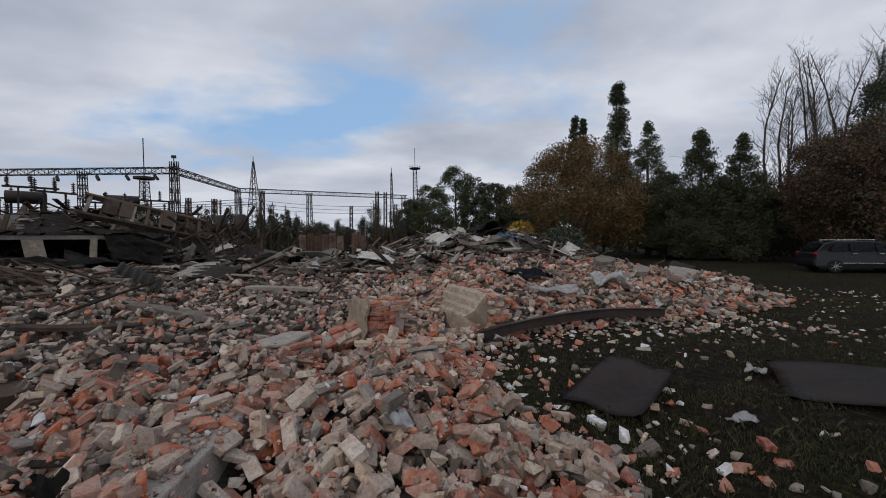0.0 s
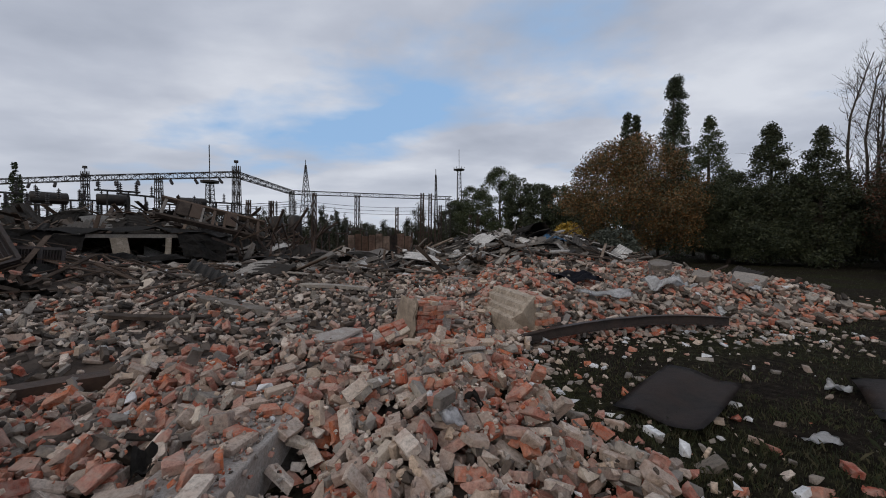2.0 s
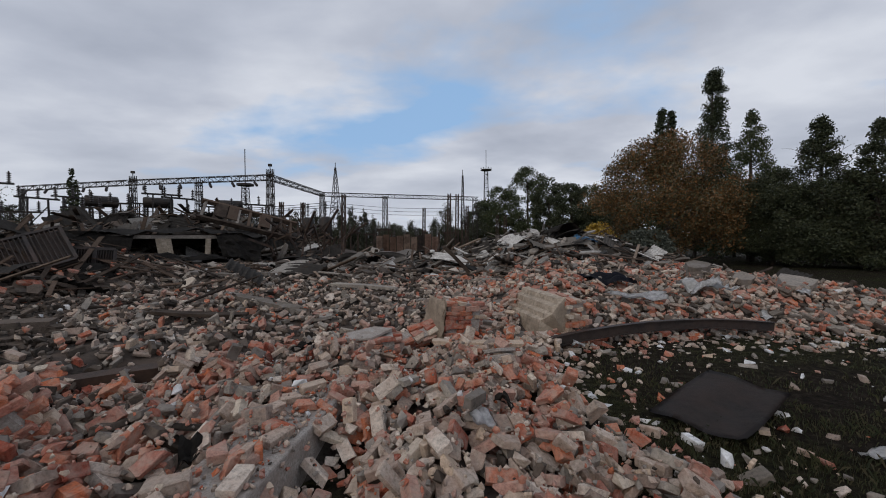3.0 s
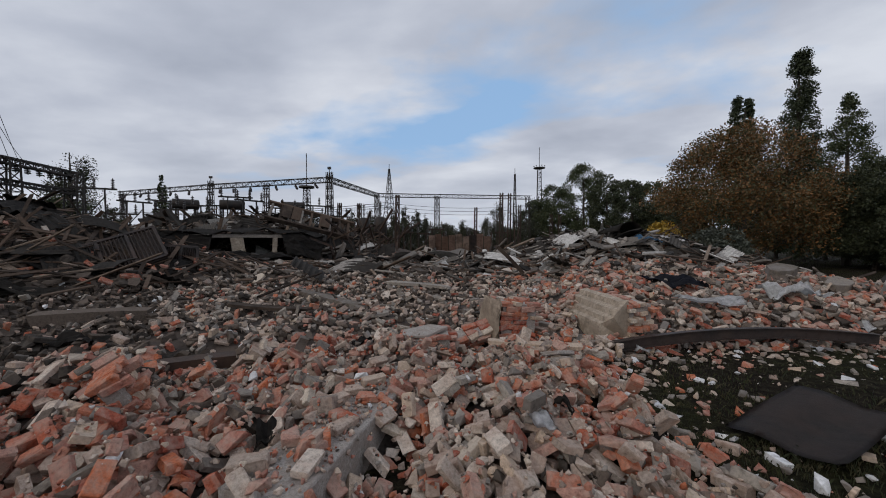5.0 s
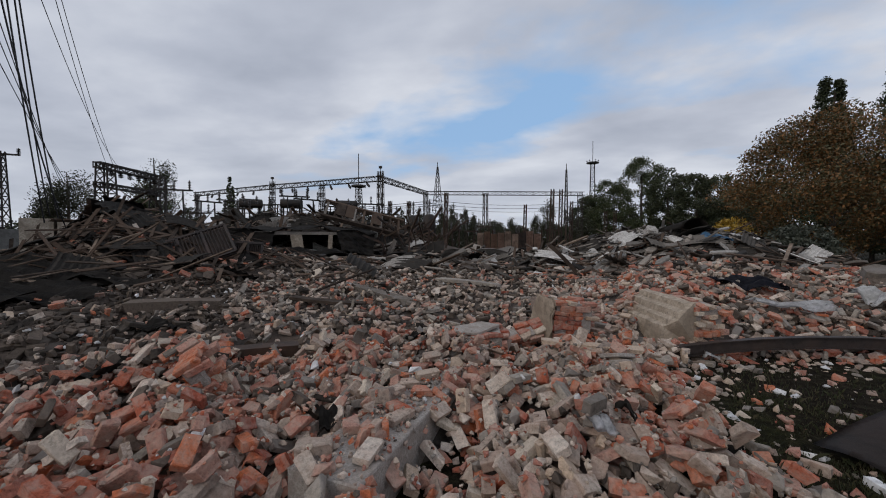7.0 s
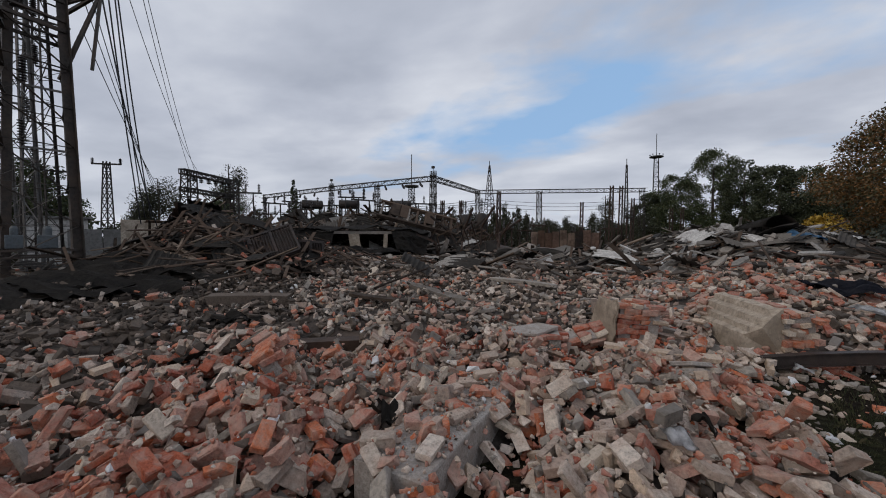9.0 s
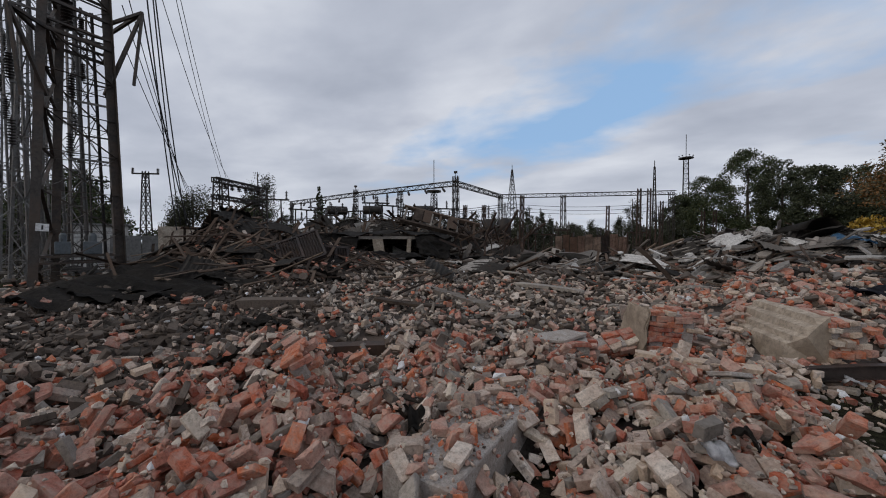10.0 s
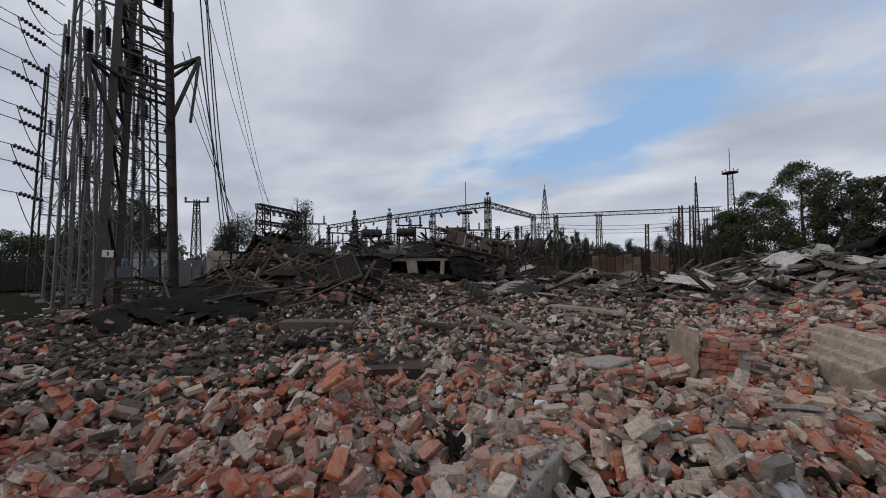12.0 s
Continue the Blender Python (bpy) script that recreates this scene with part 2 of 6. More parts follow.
def finish(name, bm, mats, parent=None, label="", smooth=False):
    me = bpy.data.meshes.new(name)
    bm.to_mesh(me)
    bm.free()
    for m in mats if isinstance(mats, (list, tuple)) else (mats,):
        me.materials.append(m)
    if smooth:
        me.polygons.foreach_set("use_smooth", [True] * len(me.polygons))
    ob = new(name, me)
    ob.parent = parent
    return tagged(ob, label)


part = finish


def raw(name, verts, faces, mats, index=None, parent=None, label="", smooth=False):
    """A mesh from numpy arrays, all faces with the same number of corners."""
    me = bpy.data.meshes.new(name)
    nv, nf, k = len(verts), len(faces), faces.shape[1]
    me.vertices.add(nv)
    me.vertices.foreach_set("co", np.asarray(verts, np.float32).ravel())
    me.loops.add(nf * k)
    me.loops.foreach_set("vertex_index", np.asarray(faces, np.int32).ravel())
    me.polygons.add(nf)
    me.polygons.foreach_set("loop_start", np.arange(0, nf * k, k, dtype=np.int32))
    for m in mats if isinstance(mats, (list, tuple)) else (mats,):
        me.materials.append(m)
    if index is not None:
        me.polygons.foreach_set("material_index", np.asarray(index, np.int32))
    me.polygons.foreach_set("use_smooth", np.full(nf, smooth))
    me.update(calc_edges=True)
    ob = new(name, me)
    ob.parent = parent
    return tagged(ob, label)


def bar(bm, a, b, w, h=None, up=(0, 0, 1)):
    """A straight bar of rectangular section from a to b."""
    a, b = Vector(a), Vector(b)
    d = (b - a)
    if d.length < 1e-6:
        return
    z = d.normalized()
    x = z.cross(Vector(up))
    if x.length < 1e-3:
        x = z.cross(Vector((1, 0, 0)))
    x.normalize()
    y = z.cross(x)
    h = h or w
    vs = [bm.verts.new(p + x * sx * w / 2 + y * sy * h / 2) for p in (a, b) for sx, sy in ((-1, -1), (1, -1), (1, 1), (-1, 1))]
    for f in ((3, 2, 1, 0), (4, 5, 6, 7), (0, 1, 5, 4), (1, 2, 6, 5), (2, 3, 7, 6), (3, 0, 4, 7)):
        bm.faces.new([vs[i] for i in f])


def angle_bar(bm, a, b, w, t=0.012, out=(1, 1, 0)):
    """An L-section: two thin flanges that meet at right angles."""
    a, b = Vector(a), Vector(b)
    z = (b - a).normalized()
    o = Vector(out)
    o = (o - z * o.dot(z)).normalized()
    x = (o + z.cross(o)).normalized()
    y = z.cross(x)
    bar(bm, a + x * w / 2, b + x * w / 2, t, w, x)
    bar(bm, a + y * w / 2, b + y * w / 2, t, w, y)


def tube(bm, pts, radii, sides=6):
    """A tapered tube through pts."""
    rings = []
    for i, p in enumerate(pts):
        p = Vector(p)
        d = Vector(pts[min(i + 1, len(pts) - 1)]) - Vector(pts[max(i - 1, 0)])
        d.normalize()
        x = d.cross(Vector((0.3, 0.2, 1)) if abs(d.z) < 0.95 else Vector((1, 0, 0)))
        x.normalize()
        y = d.cross(x)
        rings.append([bm.verts.new(p + (x * math.cos(2 * math.pi * k / sides) + y * math.sin(2 * math.pi * k / sides)) * radii[i]) for k in range(sides)])
    for r, s in zip(rings, rings[1:]):
        for k in range(sides):
            bm.faces.new((r[k], r[(k + 1) % sides], s[(k + 1) % sides], s[k]))
    bm.faces.new(rings[-1])
    bm.faces.new(rings[0][::-1])


def block(bm, centre, size, m=None, bevel=0.0):
    """A box, its edges rounded by bevel."""
    r = bmesh.ops.create_cube(bm, size=1.0)
    vs = r["verts"]
    bmesh.ops.scale(bm, vec=size, verts=vs)
    if bevel:
        es = list({e for v in vs for e in v.link_edges})
        vs = list({v for v in bmesh.ops.bevel(bm, geom=es, offset=bevel, segments=2, affect="EDGES", profile=0.6)["verts"]} | {v for v in vs if v.is_valid})
    bmesh.ops.translate(bm, vec=centre, verts=vs)
    if m is not None:
        bmesh.ops.transform(bm, matrix=m, verts=vs)
    return vs


# ---- the lie of the land ----
def sd_polygon(x, y, pts):
    """Signed distance to a polygon, inside positive (numpy arrays)."""
    best = np.full(np.shape(x), 1e9)
    inside = np.zeros(np.shape(x), bool)
    n = len(pts)
    for i in range(n):
        (ax, ay), (bx, by) = pts[i], pts[(i + 1) % n]
        ex, ey = bx - ax, by - ay
        wx, wy = x - ax, y - ay
        u = np.clip((wx * ex + wy * ey) / (ex * ex + ey * ey), 0, 1)
        best = np.minimum(best, (wx - u * ex) ** 2 + (wy - u * ey) ** 2)
        cross = ((ay <= y) & (by > y)) | ((by <= y) & (ay > y))
        with np.errstate(divide="ignore", invalid="ignore"):
            xi = ax + (y - ay) / (by - ay if by != ay else 1e-9) * ex
        inside ^= cross & (x < xi)
    d = np.sqrt(best)
    return np.where(inside, d, -d)


EDGE = [(0.95, -2.5), (0.95, 1.2), (0.74, 2.1), (0.5, 2.9), (0.12, 3.9), (-0.06, 4.7), (-0.04, 5.5), (0.2, 6.2), (0.9, 6.65), (2.2, 7.0), (4.2, 7.8), (6.6, 8.5), (8.4, 9.2), (9.4, 11.0), (7.6, 13.8), (6.6, 18), (6, 26), (2, 33), (-12, 36), (-34, 33), (-36, 20), (-24, 9), (-17.5, 3.0), (-15.5, -0.5), (-12, -2.5), (-5, -3.5)]


def lumps(x, y, scale, seed):
    """Smooth pseudo-random relief from a sum of waves."""
    rs = np.random.RandomState(seed)
    out = 0
    for k in range(9):
        a, f, p = rs.uniform(0, 2 * math.pi), rs.uniform(0.6, 1.9) / scale, rs.uniform(0, 6.28)
        out = out + np.sin((x * math.cos(a) + y * math.sin(a)) * f * 2 * math.pi + p)
    return out / 9


def hump(x, y, cx, cy, rx, ry, h, turn=0.0, sharp=2.0):
    c, s = math.cos(radians(turn)), math.sin(radians(turn))
    u, v = ((x - cx) * c + (y - cy) * s) / rx, (-(x - cx) * s + (y - cy) * c) / ry
    return h * np.exp(-((u * u + v * v) ** (sharp / 2)))


def height(x, y):
    """Height of the rubble bed."""
    x, y = np.asarray(x, float), np.asarray(y, float)
    d = sd_polygon(x, y, EDGE)
    m = np.clip((d + 0.1) / 1.2, 0, 1)
    m = m * m * (3 - 2 * m)
    r = np.hypot(x - ORIGIN[0], y - ORIGIN[1])
    h = 0.10 + 0.038 * np.clip(r - 2.0, 0, 16) + 0.16 * lumps(x, y, 2.6, 3) + 0.10 * lumps(x, y, 1.0, 4)
    h += hump(x, y, -2.9, 3.4, 1.6, 1.0, 0.16, 20) + hump(x, y, -1.0, 3.2, 1.0, 1.6, 0.12)
    h -= hump(x, y, -5.2, 3.6, 1.5, 0.45, 0.30, 40)
    h -= hump(x, y, -1.88, 2.3, 0.3, 1.0, 0.24, 4) + hump(x, y, -2.35, 2.3, 0.3, 0.95, 0.06, 6)
    h -= hump(x, y, -1.8, 5.35, 0.9, 0.75, 0.32) + hump(x, y, 0.1, 6.3, 0.9, 0.8, 0.14)
    h = h * m
    far = np.clip((d + 0.2) / 2.5, 0, 1)
    heap = hump(x, y, 1.2, 18.0, 4.8, 3.4, 1.12, 0, 2.6) + hump(x, y, 3.8, 13.0, 3.4, 2.0, 0.34, -25) + hump(x, y, 0.4, 10.5, 2.0, 2.6, 0.18)
    heap += hump(x, y, -16.5, 7.6, 4.5, 3.0, 1.25, 45) + hump(x, y, -21.5, 8.5, 3.2, 3.2, 2.1) + hump(x, y, -20.0, 18.8, 9.0, 2.8, 2.2, 44)
    heap += hump(x, y, -12.5, 22.0, 4.0, 2.5, 0.35)
    heap = heap * (1 + 0.16 * lumps(x, y, 3.2, 8))
    return h + heap * far


def bed_height(x, y):
    """Height of the grit under the piled bricks."""
    r = np.hypot(np.asarray(x, float) - ORIGIN[0], np.asarray(y, float) - ORIGIN[1])
    d = np.clip(sd_polygon(np.asarray(x, float), np.asarray(y, float), EDGE) / 0.8, 0, 1)
    return height(x, y) - d * (0.04 + 0.12 * np.clip((7.5 - r) / 2.5, 0, 1))


def build_ground():
    """One sheet of ground, fine near the standpoint and coarser towards the horizon."""
    rings = np.concatenate([np.linspace(0, 12, 60), np.geomspace(12.4, 1500, 70)])
    n = 180
    ang = np.linspace(0, 2 * math.pi, n, endpoint=False)
    rr, aa = np.meshgrid(rings, ang, indexing="ij")
    x, y = ORIGIN[0] + rr * np.sin(aa), ORIGIN[1] + rr * np.cos(aa)
    z = (0.035 * lumps(x, y, 1.3, 5) + 0.05 * lumps(x, y, 5.0, 6)) * np.clip(1 - rr / 60, 0, 1)
    z -= 0.06 * (sd_polygon(x, y, EDGE) > 0.6)
    v = np.stack([x, y, z], -1).reshape(-1, 3)
    i, j = np.meshgrid(np.arange(len(rings) - 1), np.arange(n), indexing="ij")
    a, b = i * n + j, i * n + (j + 1) % n
    f = np.stack([a, b, b + n, a + n], -1).reshape(-1, 4)[:, ::-1]
    ob = raw("ground", v, f, M_GROUND, smooth=True)
    tagged(ob, "worn dark grass and wet bare soil of an open yard", "ground", kind="structure")


def build_bed():
    """The bed of crushed brick and dust on which the pieces lie."""
    xs, ys = np.arange(-38, 13, 0.22), np.arange(-4.5, 38, 0.22)
    x, y = np.meshgrid(xs, ys, indexing="ij")
    inside = sd_polygon(x, y, EDGE)
    z = bed_height(x, y) + 0.04 * lumps(x, y, 0.5, 12) * (inside > 0) - np.where(inside < 0, 0.25, 0)
    v = np.stack([x, y, z], -1).reshape(-1, 3)
    i, j = np.meshgrid(np.arange(len(xs) - 1), np.arange(len(ys) - 1), indexing="ij")
    keep = ((inside[:-1, :-1] > -0.35) & (inside[1:, 1:] > -0.35)).ravel()
    a = (i * len(ys) + j).ravel()[keep]
    f = np.stack([a, a + len(ys), a + len(ys) + 1, a + 1], -1)
    ob = raw("rubble_ground", v, f, M_BED, smooth=True)
    tagged(ob, "crushed brick, mortar dust and grit under the rubble", "rubble", kind="structure")


build_ground()
build_bed()


# ---- pieces of rubble ----
def piece_arrays(bm):
    bmesh.ops.triangulate(bm, faces=bm.faces[:])
    bm.verts.index_update()
    v = np.array([p.co[:] for p in bm.verts])
    f = np.array([[q.index for q in p.verts] for p in bm.faces])
    bm.free()
    return v, f


def brick_shape(rs, size, chip):
    """A brick with worn edges; chip > 0 knocks a corner or an end off."""
    bm = bmesh.new()
    bmesh.ops.create_cube(bm, size=1.0)
    bmesh.ops.scale(bm, vec=size, verts=bm.verts[:])
    if chip:
        d = Vector((rs.uniform(0.6, 1), rs.uniform(-0.6, 0.6), rs.uniform(-0.5, 0.5))).normalized()
        at = Vector((size[0] * rs.uniform(0.5 - chip, 0.42), 0, 0))
        g = bmesh.ops.bisect_plane(bm, geom=bm.verts[:] + bm.edges[:] + bm.faces[:], plane_co=at, plane_no=d, clear_outer=True)
        bmesh.ops.holes_fill(bm, edges=[e for e in bm.edges if e.is_boundary])
    bmesh.ops.bevel(bm, geom=bm.edges[:], offset=0.008, segments=1, affect="EDGES")
    for v in bm.verts:
        v.co += Vector(rs.normal(0, 0.005, 3))
    return piece_arrays(bm)


def rock_shape(rs, size):
    """An angular lump of masonry."""
    bm = bmesh.new()
    for _ in range(13):
        p = rs.normal(0, 1, 3)
        p = p / np.abs(p).max() * rs.uniform(0.75, 1)
        bm.verts.new(p * np.array(size) / 2)
    r = bmesh.ops.convex_hull(bm, input=bm.verts[:])
    bmesh.ops.delete(bm, geom=[v for v in bm.verts if not v.link_faces], context="VERTS")
    return piece_arrays(bm)


def slab_shape(rs, size):
    """A broken-off plate with an uneven outline."""
    bm = bmesh.new()
    n = rs.randint(5, 8)
    ring = []
    for k in range(n):
        a = 2 * math.pi * (k + rs.uniform(-0.25, 0.25)) / n
        c, s = math.cos(a), math.sin(a)
        q = 0.5 / max(abs(c), abs(s)) * rs.uniform(0.82, 1.0)
        ring.append((c * q * size[0], s * q * size[1]))
    lo = [bm.verts.new((x, y, -size[2] / 2)) for x, y in ring]
    hi = [bm.verts.new((x + rs.normal(0, 0.01), y + rs.normal(0, 0.01), size[2] / 2)) for x, y in ring]
    bm.faces.new(hi)
    bm.faces.new(lo[::-1])
    for k in range(n):
        bm.faces.new((lo[k], lo[(k + 1) % n], hi[(k + 1) % n], hi[k]))
    bmesh.ops.bevel(bm, geom=bm.edges[:], offset=min(0.008, size[2] * 0.2), segments=1, affect="EDGES")
    return piece_arrays(bm)


def plank_shape(rs, size):
    """A split board: a long box, bent a little, its ends torn."""
    bm = bmesh.new()
    rings = []
    n = 5
    bend, twist = rs.uniform(-0.03, 0.03) * size[0], rs.uniform(-0.2, 0.2)
    for k in range(n):
        u = k / (n - 1) - 0.5
        ring = []
        for sy, sz in ((-1, -1), (1, -1), (1, 1), (-1, 1)):
            e = rs.uniform(-0.05, 0.03) * size[0] * (k in (0, n - 1))
            a = twist * u
            y, z = sy * size[1] / 2, sz * size[2] / 2
            ring.append(bm.verts.new((u * size[0] + e, y * math.cos(a) - z * math.sin(a), y * math.sin(a) + z * math.cos(a) + bend * (1 - 4 * u * u))))
        rings.append(ring)
    for r, s in zip(rings, rings[1:]):
        for k in range(4):
            bm.faces.new((r[k], r[(k + 1) % 4], s[(k + 1) % 4], s[k]))
    bm.faces.new(rings[-1])
    bm.faces.new(rings[0][::-1])
    return piece_arrays(bm)


def wavy_shape(rs, size, waves=6, curl=0.0):
    """A torn piece of corrugated roof sheet."""
    bm = bmesh.new()
    nx, ny, th = 7, waves * 4 + 1, size[2]
    bend = rs.uniform(-0.08, 0.12) * size[0]
    tear = [rs.uniform(0.72, 1.0) for _ in range(ny)]
    grid = {}
    for side in (0, 1):
        for i in range(nx):
            for j in range(ny):
                u, v = i / (nx - 1) - 0.5, j / (ny - 1) - 0.5
                x = u * size[0] * (tear[j] if u > 0 else 1)
                z = 0.028 * math.sin(v * waves * 2 * math.pi) + bend * (1 - 4 * u * u) + curl * v * v + side * th
                grid[side, i, j] = bm.verts.new((x, v * size[1], z))
    for i in range(nx - 1):
        for j in range(ny - 1):
            for side, o in ((0, 1), (1, -1)):
                bm.faces.new([grid[side, *q] for q in ((i, j), (i, j + 1), (i + 1, j + 1), (i + 1, j))][::o])
    rim = [(i, 0) for i in range(nx)] + [(nx - 1, j) for j in range(1, ny)] + [(i, ny - 1) for i in range(nx - 2, -1, -1)] + [(0, j) for j in range(ny - 2, 0, -1)]
    for a, b in zip(rim, rim[1:] + rim[:1]):
        bm.faces.new((grid[0, *a], grid[0, *b], grid[1, *b], grid[1, *a]))
    return piece_arrays(bm)


RS = np.random.RandomState(11)
BRICKS = [brick_shape(RS, (0.25, 0.12, 0.065), 0) for _ in range(3)] + [brick_shape(RS, (0.25, 0.12, 0.088), 0) for _ in range(2)] + [brick_shape(RS, (0.25, 0.12, 0.07), 0.35) for _ in range(3)] + [brick_shape(RS, (0.25, 0.12, 0.07), 0.62) for _ in range(3)]
ROCKS = [rock_shape(RS, (0.16, 0.13, 0.10)) for _ in range(7)]
SLABS = [slab_shape(RS, (0.5, 0.32, 0.07)) for _ in range(6)]
PLANKS = [plank_shape(RS, (1.0, 0.10, 0.03)) for _ in range(5)]
WAVES = [wavy_shape(RS, (1.5, 1.0, 0.008)) for _ in range(4)]
SHAPES = {"brick": BRICKS, "rock": ROCKS, "slab": SLABS, "plank": PLANKS, "wave": WAVES}


def joined(name, items, mats, parent=None, label=""):
    """Many pieces in one mesh: items are (kind, shape number, matrix, material number)."""
    vs, fs, ms, at = [], [], [], 0
    for kind, k, m, mi in items:
        v, f = SHAPES[kind][k]
        a = np.array(m)
        vs.append(v @ a[:3, :3].T + a[:3, 3])
        fs.append(f + at)
        ms.append(np.full(len(f), mi))
        at += len(v)
    ob = raw(name, np.concatenate(vs), np.concatenate(fs), mats, np.concatenate(ms), parent, label)
    return tagged(ob, kind="stuff")


SHARED = {}


def single(name, kind, k, m, mat, parent, label=""):
    """One piece as an object of its own on a shared mesh."""
    key = (kind, k, mat.name)
    if key not in SHARED:
        v, f = SHAPES[kind][k]
        me = bpy.data.meshes.new(kind)
        me.from_pydata([tuple(p) for p in v], [], [tuple(int(i) for i in q) for q in f])
        me.materials.append(mat)
        SHARED[key] = me
    ob = new(name, SHARED[key])
    ob.parent = parent
    ob.matrix_basis = m
    return tagged(ob, label)


def strew(rs, n, where, kinds, mats, size=(0.8, 1.15), lift=(0.0, 0.10), tilt=30, stretch=None):
    """Random pieces on the rubble bed. where(rs) gives a place or None; kinds and mats are (choice, weight) lists; mats may depend on the place."""
    kn, kw = [k for k, _ in kinds], np.array([w for _, w in kinds], float)
    out = []
    pts = where(rs, n)
    hs = height(pts[:, 0], pts[:, 1])
    e = 0.15
    gx = (height(pts[:, 0] + e, pts[:, 1]) - height(pts[:, 0] - e, pts[:, 1])) / (2 * e)
    gy = (height(pts[:, 0], pts[:, 1] + e) - height(pts[:, 0], pts[:, 1] - e)) / (2 * e)
    for (x, y), h, a, b in zip(pts, hs, gx, gy):
        kind = kn[rs.choice(len(kn), p=kw / kw.sum())]
        k = rs.randint(len(SHAPES[kind]))
        s = rs.uniform(*size)
        up = Vector((-a, -b, 1)).normalized()
        base = up.to_track_quat("Z", "Y").to_matrix().to_4x4()
        tx, ty = rs.normal(0, tilt), rs.normal(0, tilt)
        if kind == "brick" and rs.rand() < 0.25:
            tx += 90
        if kind in ("plank", "wave", "slab"):
            tx, ty = tx * 0.6, ty * 0.6
        sc = Vector((s, s, s))
        if stretch and kind in stretch:
            lo, hi = stretch[kind]
            sc.x *= rs.uniform(lo, hi)
        m = Matrix.Translation((x, y, h + rs.uniform(*lift))) @ base @ pose(0, 0, 0, 0, 0, rs.uniform(0, 360)) @ pose(0, 0, 0, tx, ty, 0) @ Matrix.Diagonal((*sc, 1))
        w = mats(kind, x, y, rs)
        out.append((kind, k, m, w))
    return out


CELL, PX0, PY0 = 0.03, -14.5, -5.0
PILE_X, PILE_Y = np.meshgrid(PX0 + CELL * np.arange(870), PY0 + CELL * np.arange(660), indexing="ij")
PILE = bed_height(PILE_X, PILE_Y)
# large pieces that stand in the bricks: centre and radius
SOLID = [(-1.6, 6.22, 0.38), (-1.7, 5.95, 0.25), (0.05, 7.2, 0.5), (0.5, 7.4, 0.6), (-0.1, 6.7, 0.32), (-2.62, 4.85, 0.36)]


def settle(rs, pts, kinds, mats, size=(0.85, 1.1), jitter=0.07, on_side=0.24):
    """Drop pieces one after another; each comes to rest on what lies below it."""
    kn, kw = [k for k, _ in kinds], np.array([w for _, w in kinds], float)
    kw = np.cumsum(kw / kw.sum())
    gu, gv = [a.ravel() for a in np.meshgrid((-0.46, -0.16, 0.16, 0.46), (-0.42, 0.0, 0.42))]
    out = []
    nx, ny = PILE.shape
    for x, y in pts:
        if any((x - a) ** 2 + (y - b) ** 2 < r * r for a, b, r in SOLID):
            continue
        kind = kn[int(np.searchsorted(kw, rs.rand()))]
        k = rs.randint(len(SHAPES[kind]))
        v = SHAPES[kind][k][0]
        lo, hi = v.min(0), v.max(0)
        sc = rs.uniform(*size)
        dims = (hi - lo) * sc
        stand = Matrix.Identity(4)
        if kind == "brick" and rs.rand() < on_side:
            stand, dims = pose(0, 0, 0, 90, 0, 0), dims[[0, 2, 1]]
        elif kind == "brick" and rs.rand() < 0.05:
            stand, dims = pose(0, 0, 0, 0, 90, 0), dims[[2, 1, 0]]
        L, B, T = dims
        a = rs.uniform(0, 2 * math.pi)
        c, s = math.cos(a), math.sin(a)
        u, w = gu * L, gv * B
        ix = np.clip(((x + u * c - w * s - PX0) / CELL).astype(int), 0, nx - 1)
        iy = np.clip(((y + u * s + w * c - PY0) / CELL).astype(int), 0, ny - 1)
        z = PILE[ix, iy]
        z0 = z.mean()
        gx = float(np.clip((u * z).sum() / (u * u).sum(), -0.55, 0.55)) + rs.normal(0, jitter)
        gy = float(np.clip((w * z).sum() / (w * w).sum(), -0.55, 0.55)) + rs.normal(0, jitter)
        z0 += 0.3 * (z - z0 - gx * u - gy * w).max()
        ex = Vector((c, s, gx)).normalized()
        ey = Vector((-s, c, gy))
        ey = (ey - ex * ey.dot(ex)).normalized()
        n = ex.cross(ey)
        rot = Matrix((ex, ey, n)).transposed().to_4x4()
        mid = Vector((x, y, z0)) + n * (T / 2)
        m = Matrix.Translation(mid) @ rot @ stand @ Matrix.Scale(sc, 4) @ Matrix.Translation(-Vector((lo + hi) / 2))
        out.append((kind, k, m, mats(kind, x, y, rs)))
        reach = int(0.5 * math.hypot(L, B) / CELL) + 1
        cx, cy = int((x - PX0) / CELL), int((y - PY0) / CELL)
        x0, x1, y0, y1 = max(cx - reach, 0), min(cx + reach + 1, nx), max(cy - reach, 0), min(cy + reach + 1, ny)
        if x0 >= x1 or y0 >= y1:
            continue
        du, dw = PILE_X[x0:x1, y0:y1] - x, PILE_Y[x0:x1, y0:y1] - y
        lu, lw = du * c + dw * s, -du * s + dw * c
        under = (np.abs(lu) < L * 0.48) & (np.abs(lw) < B * 0.48)
        top = z0 + gx * lu + gy * lw + T * 0.97
        cut = PILE[x0:x1, y0:y1]
        cut[under] = np.maximum(cut[under], top[under])
    return out


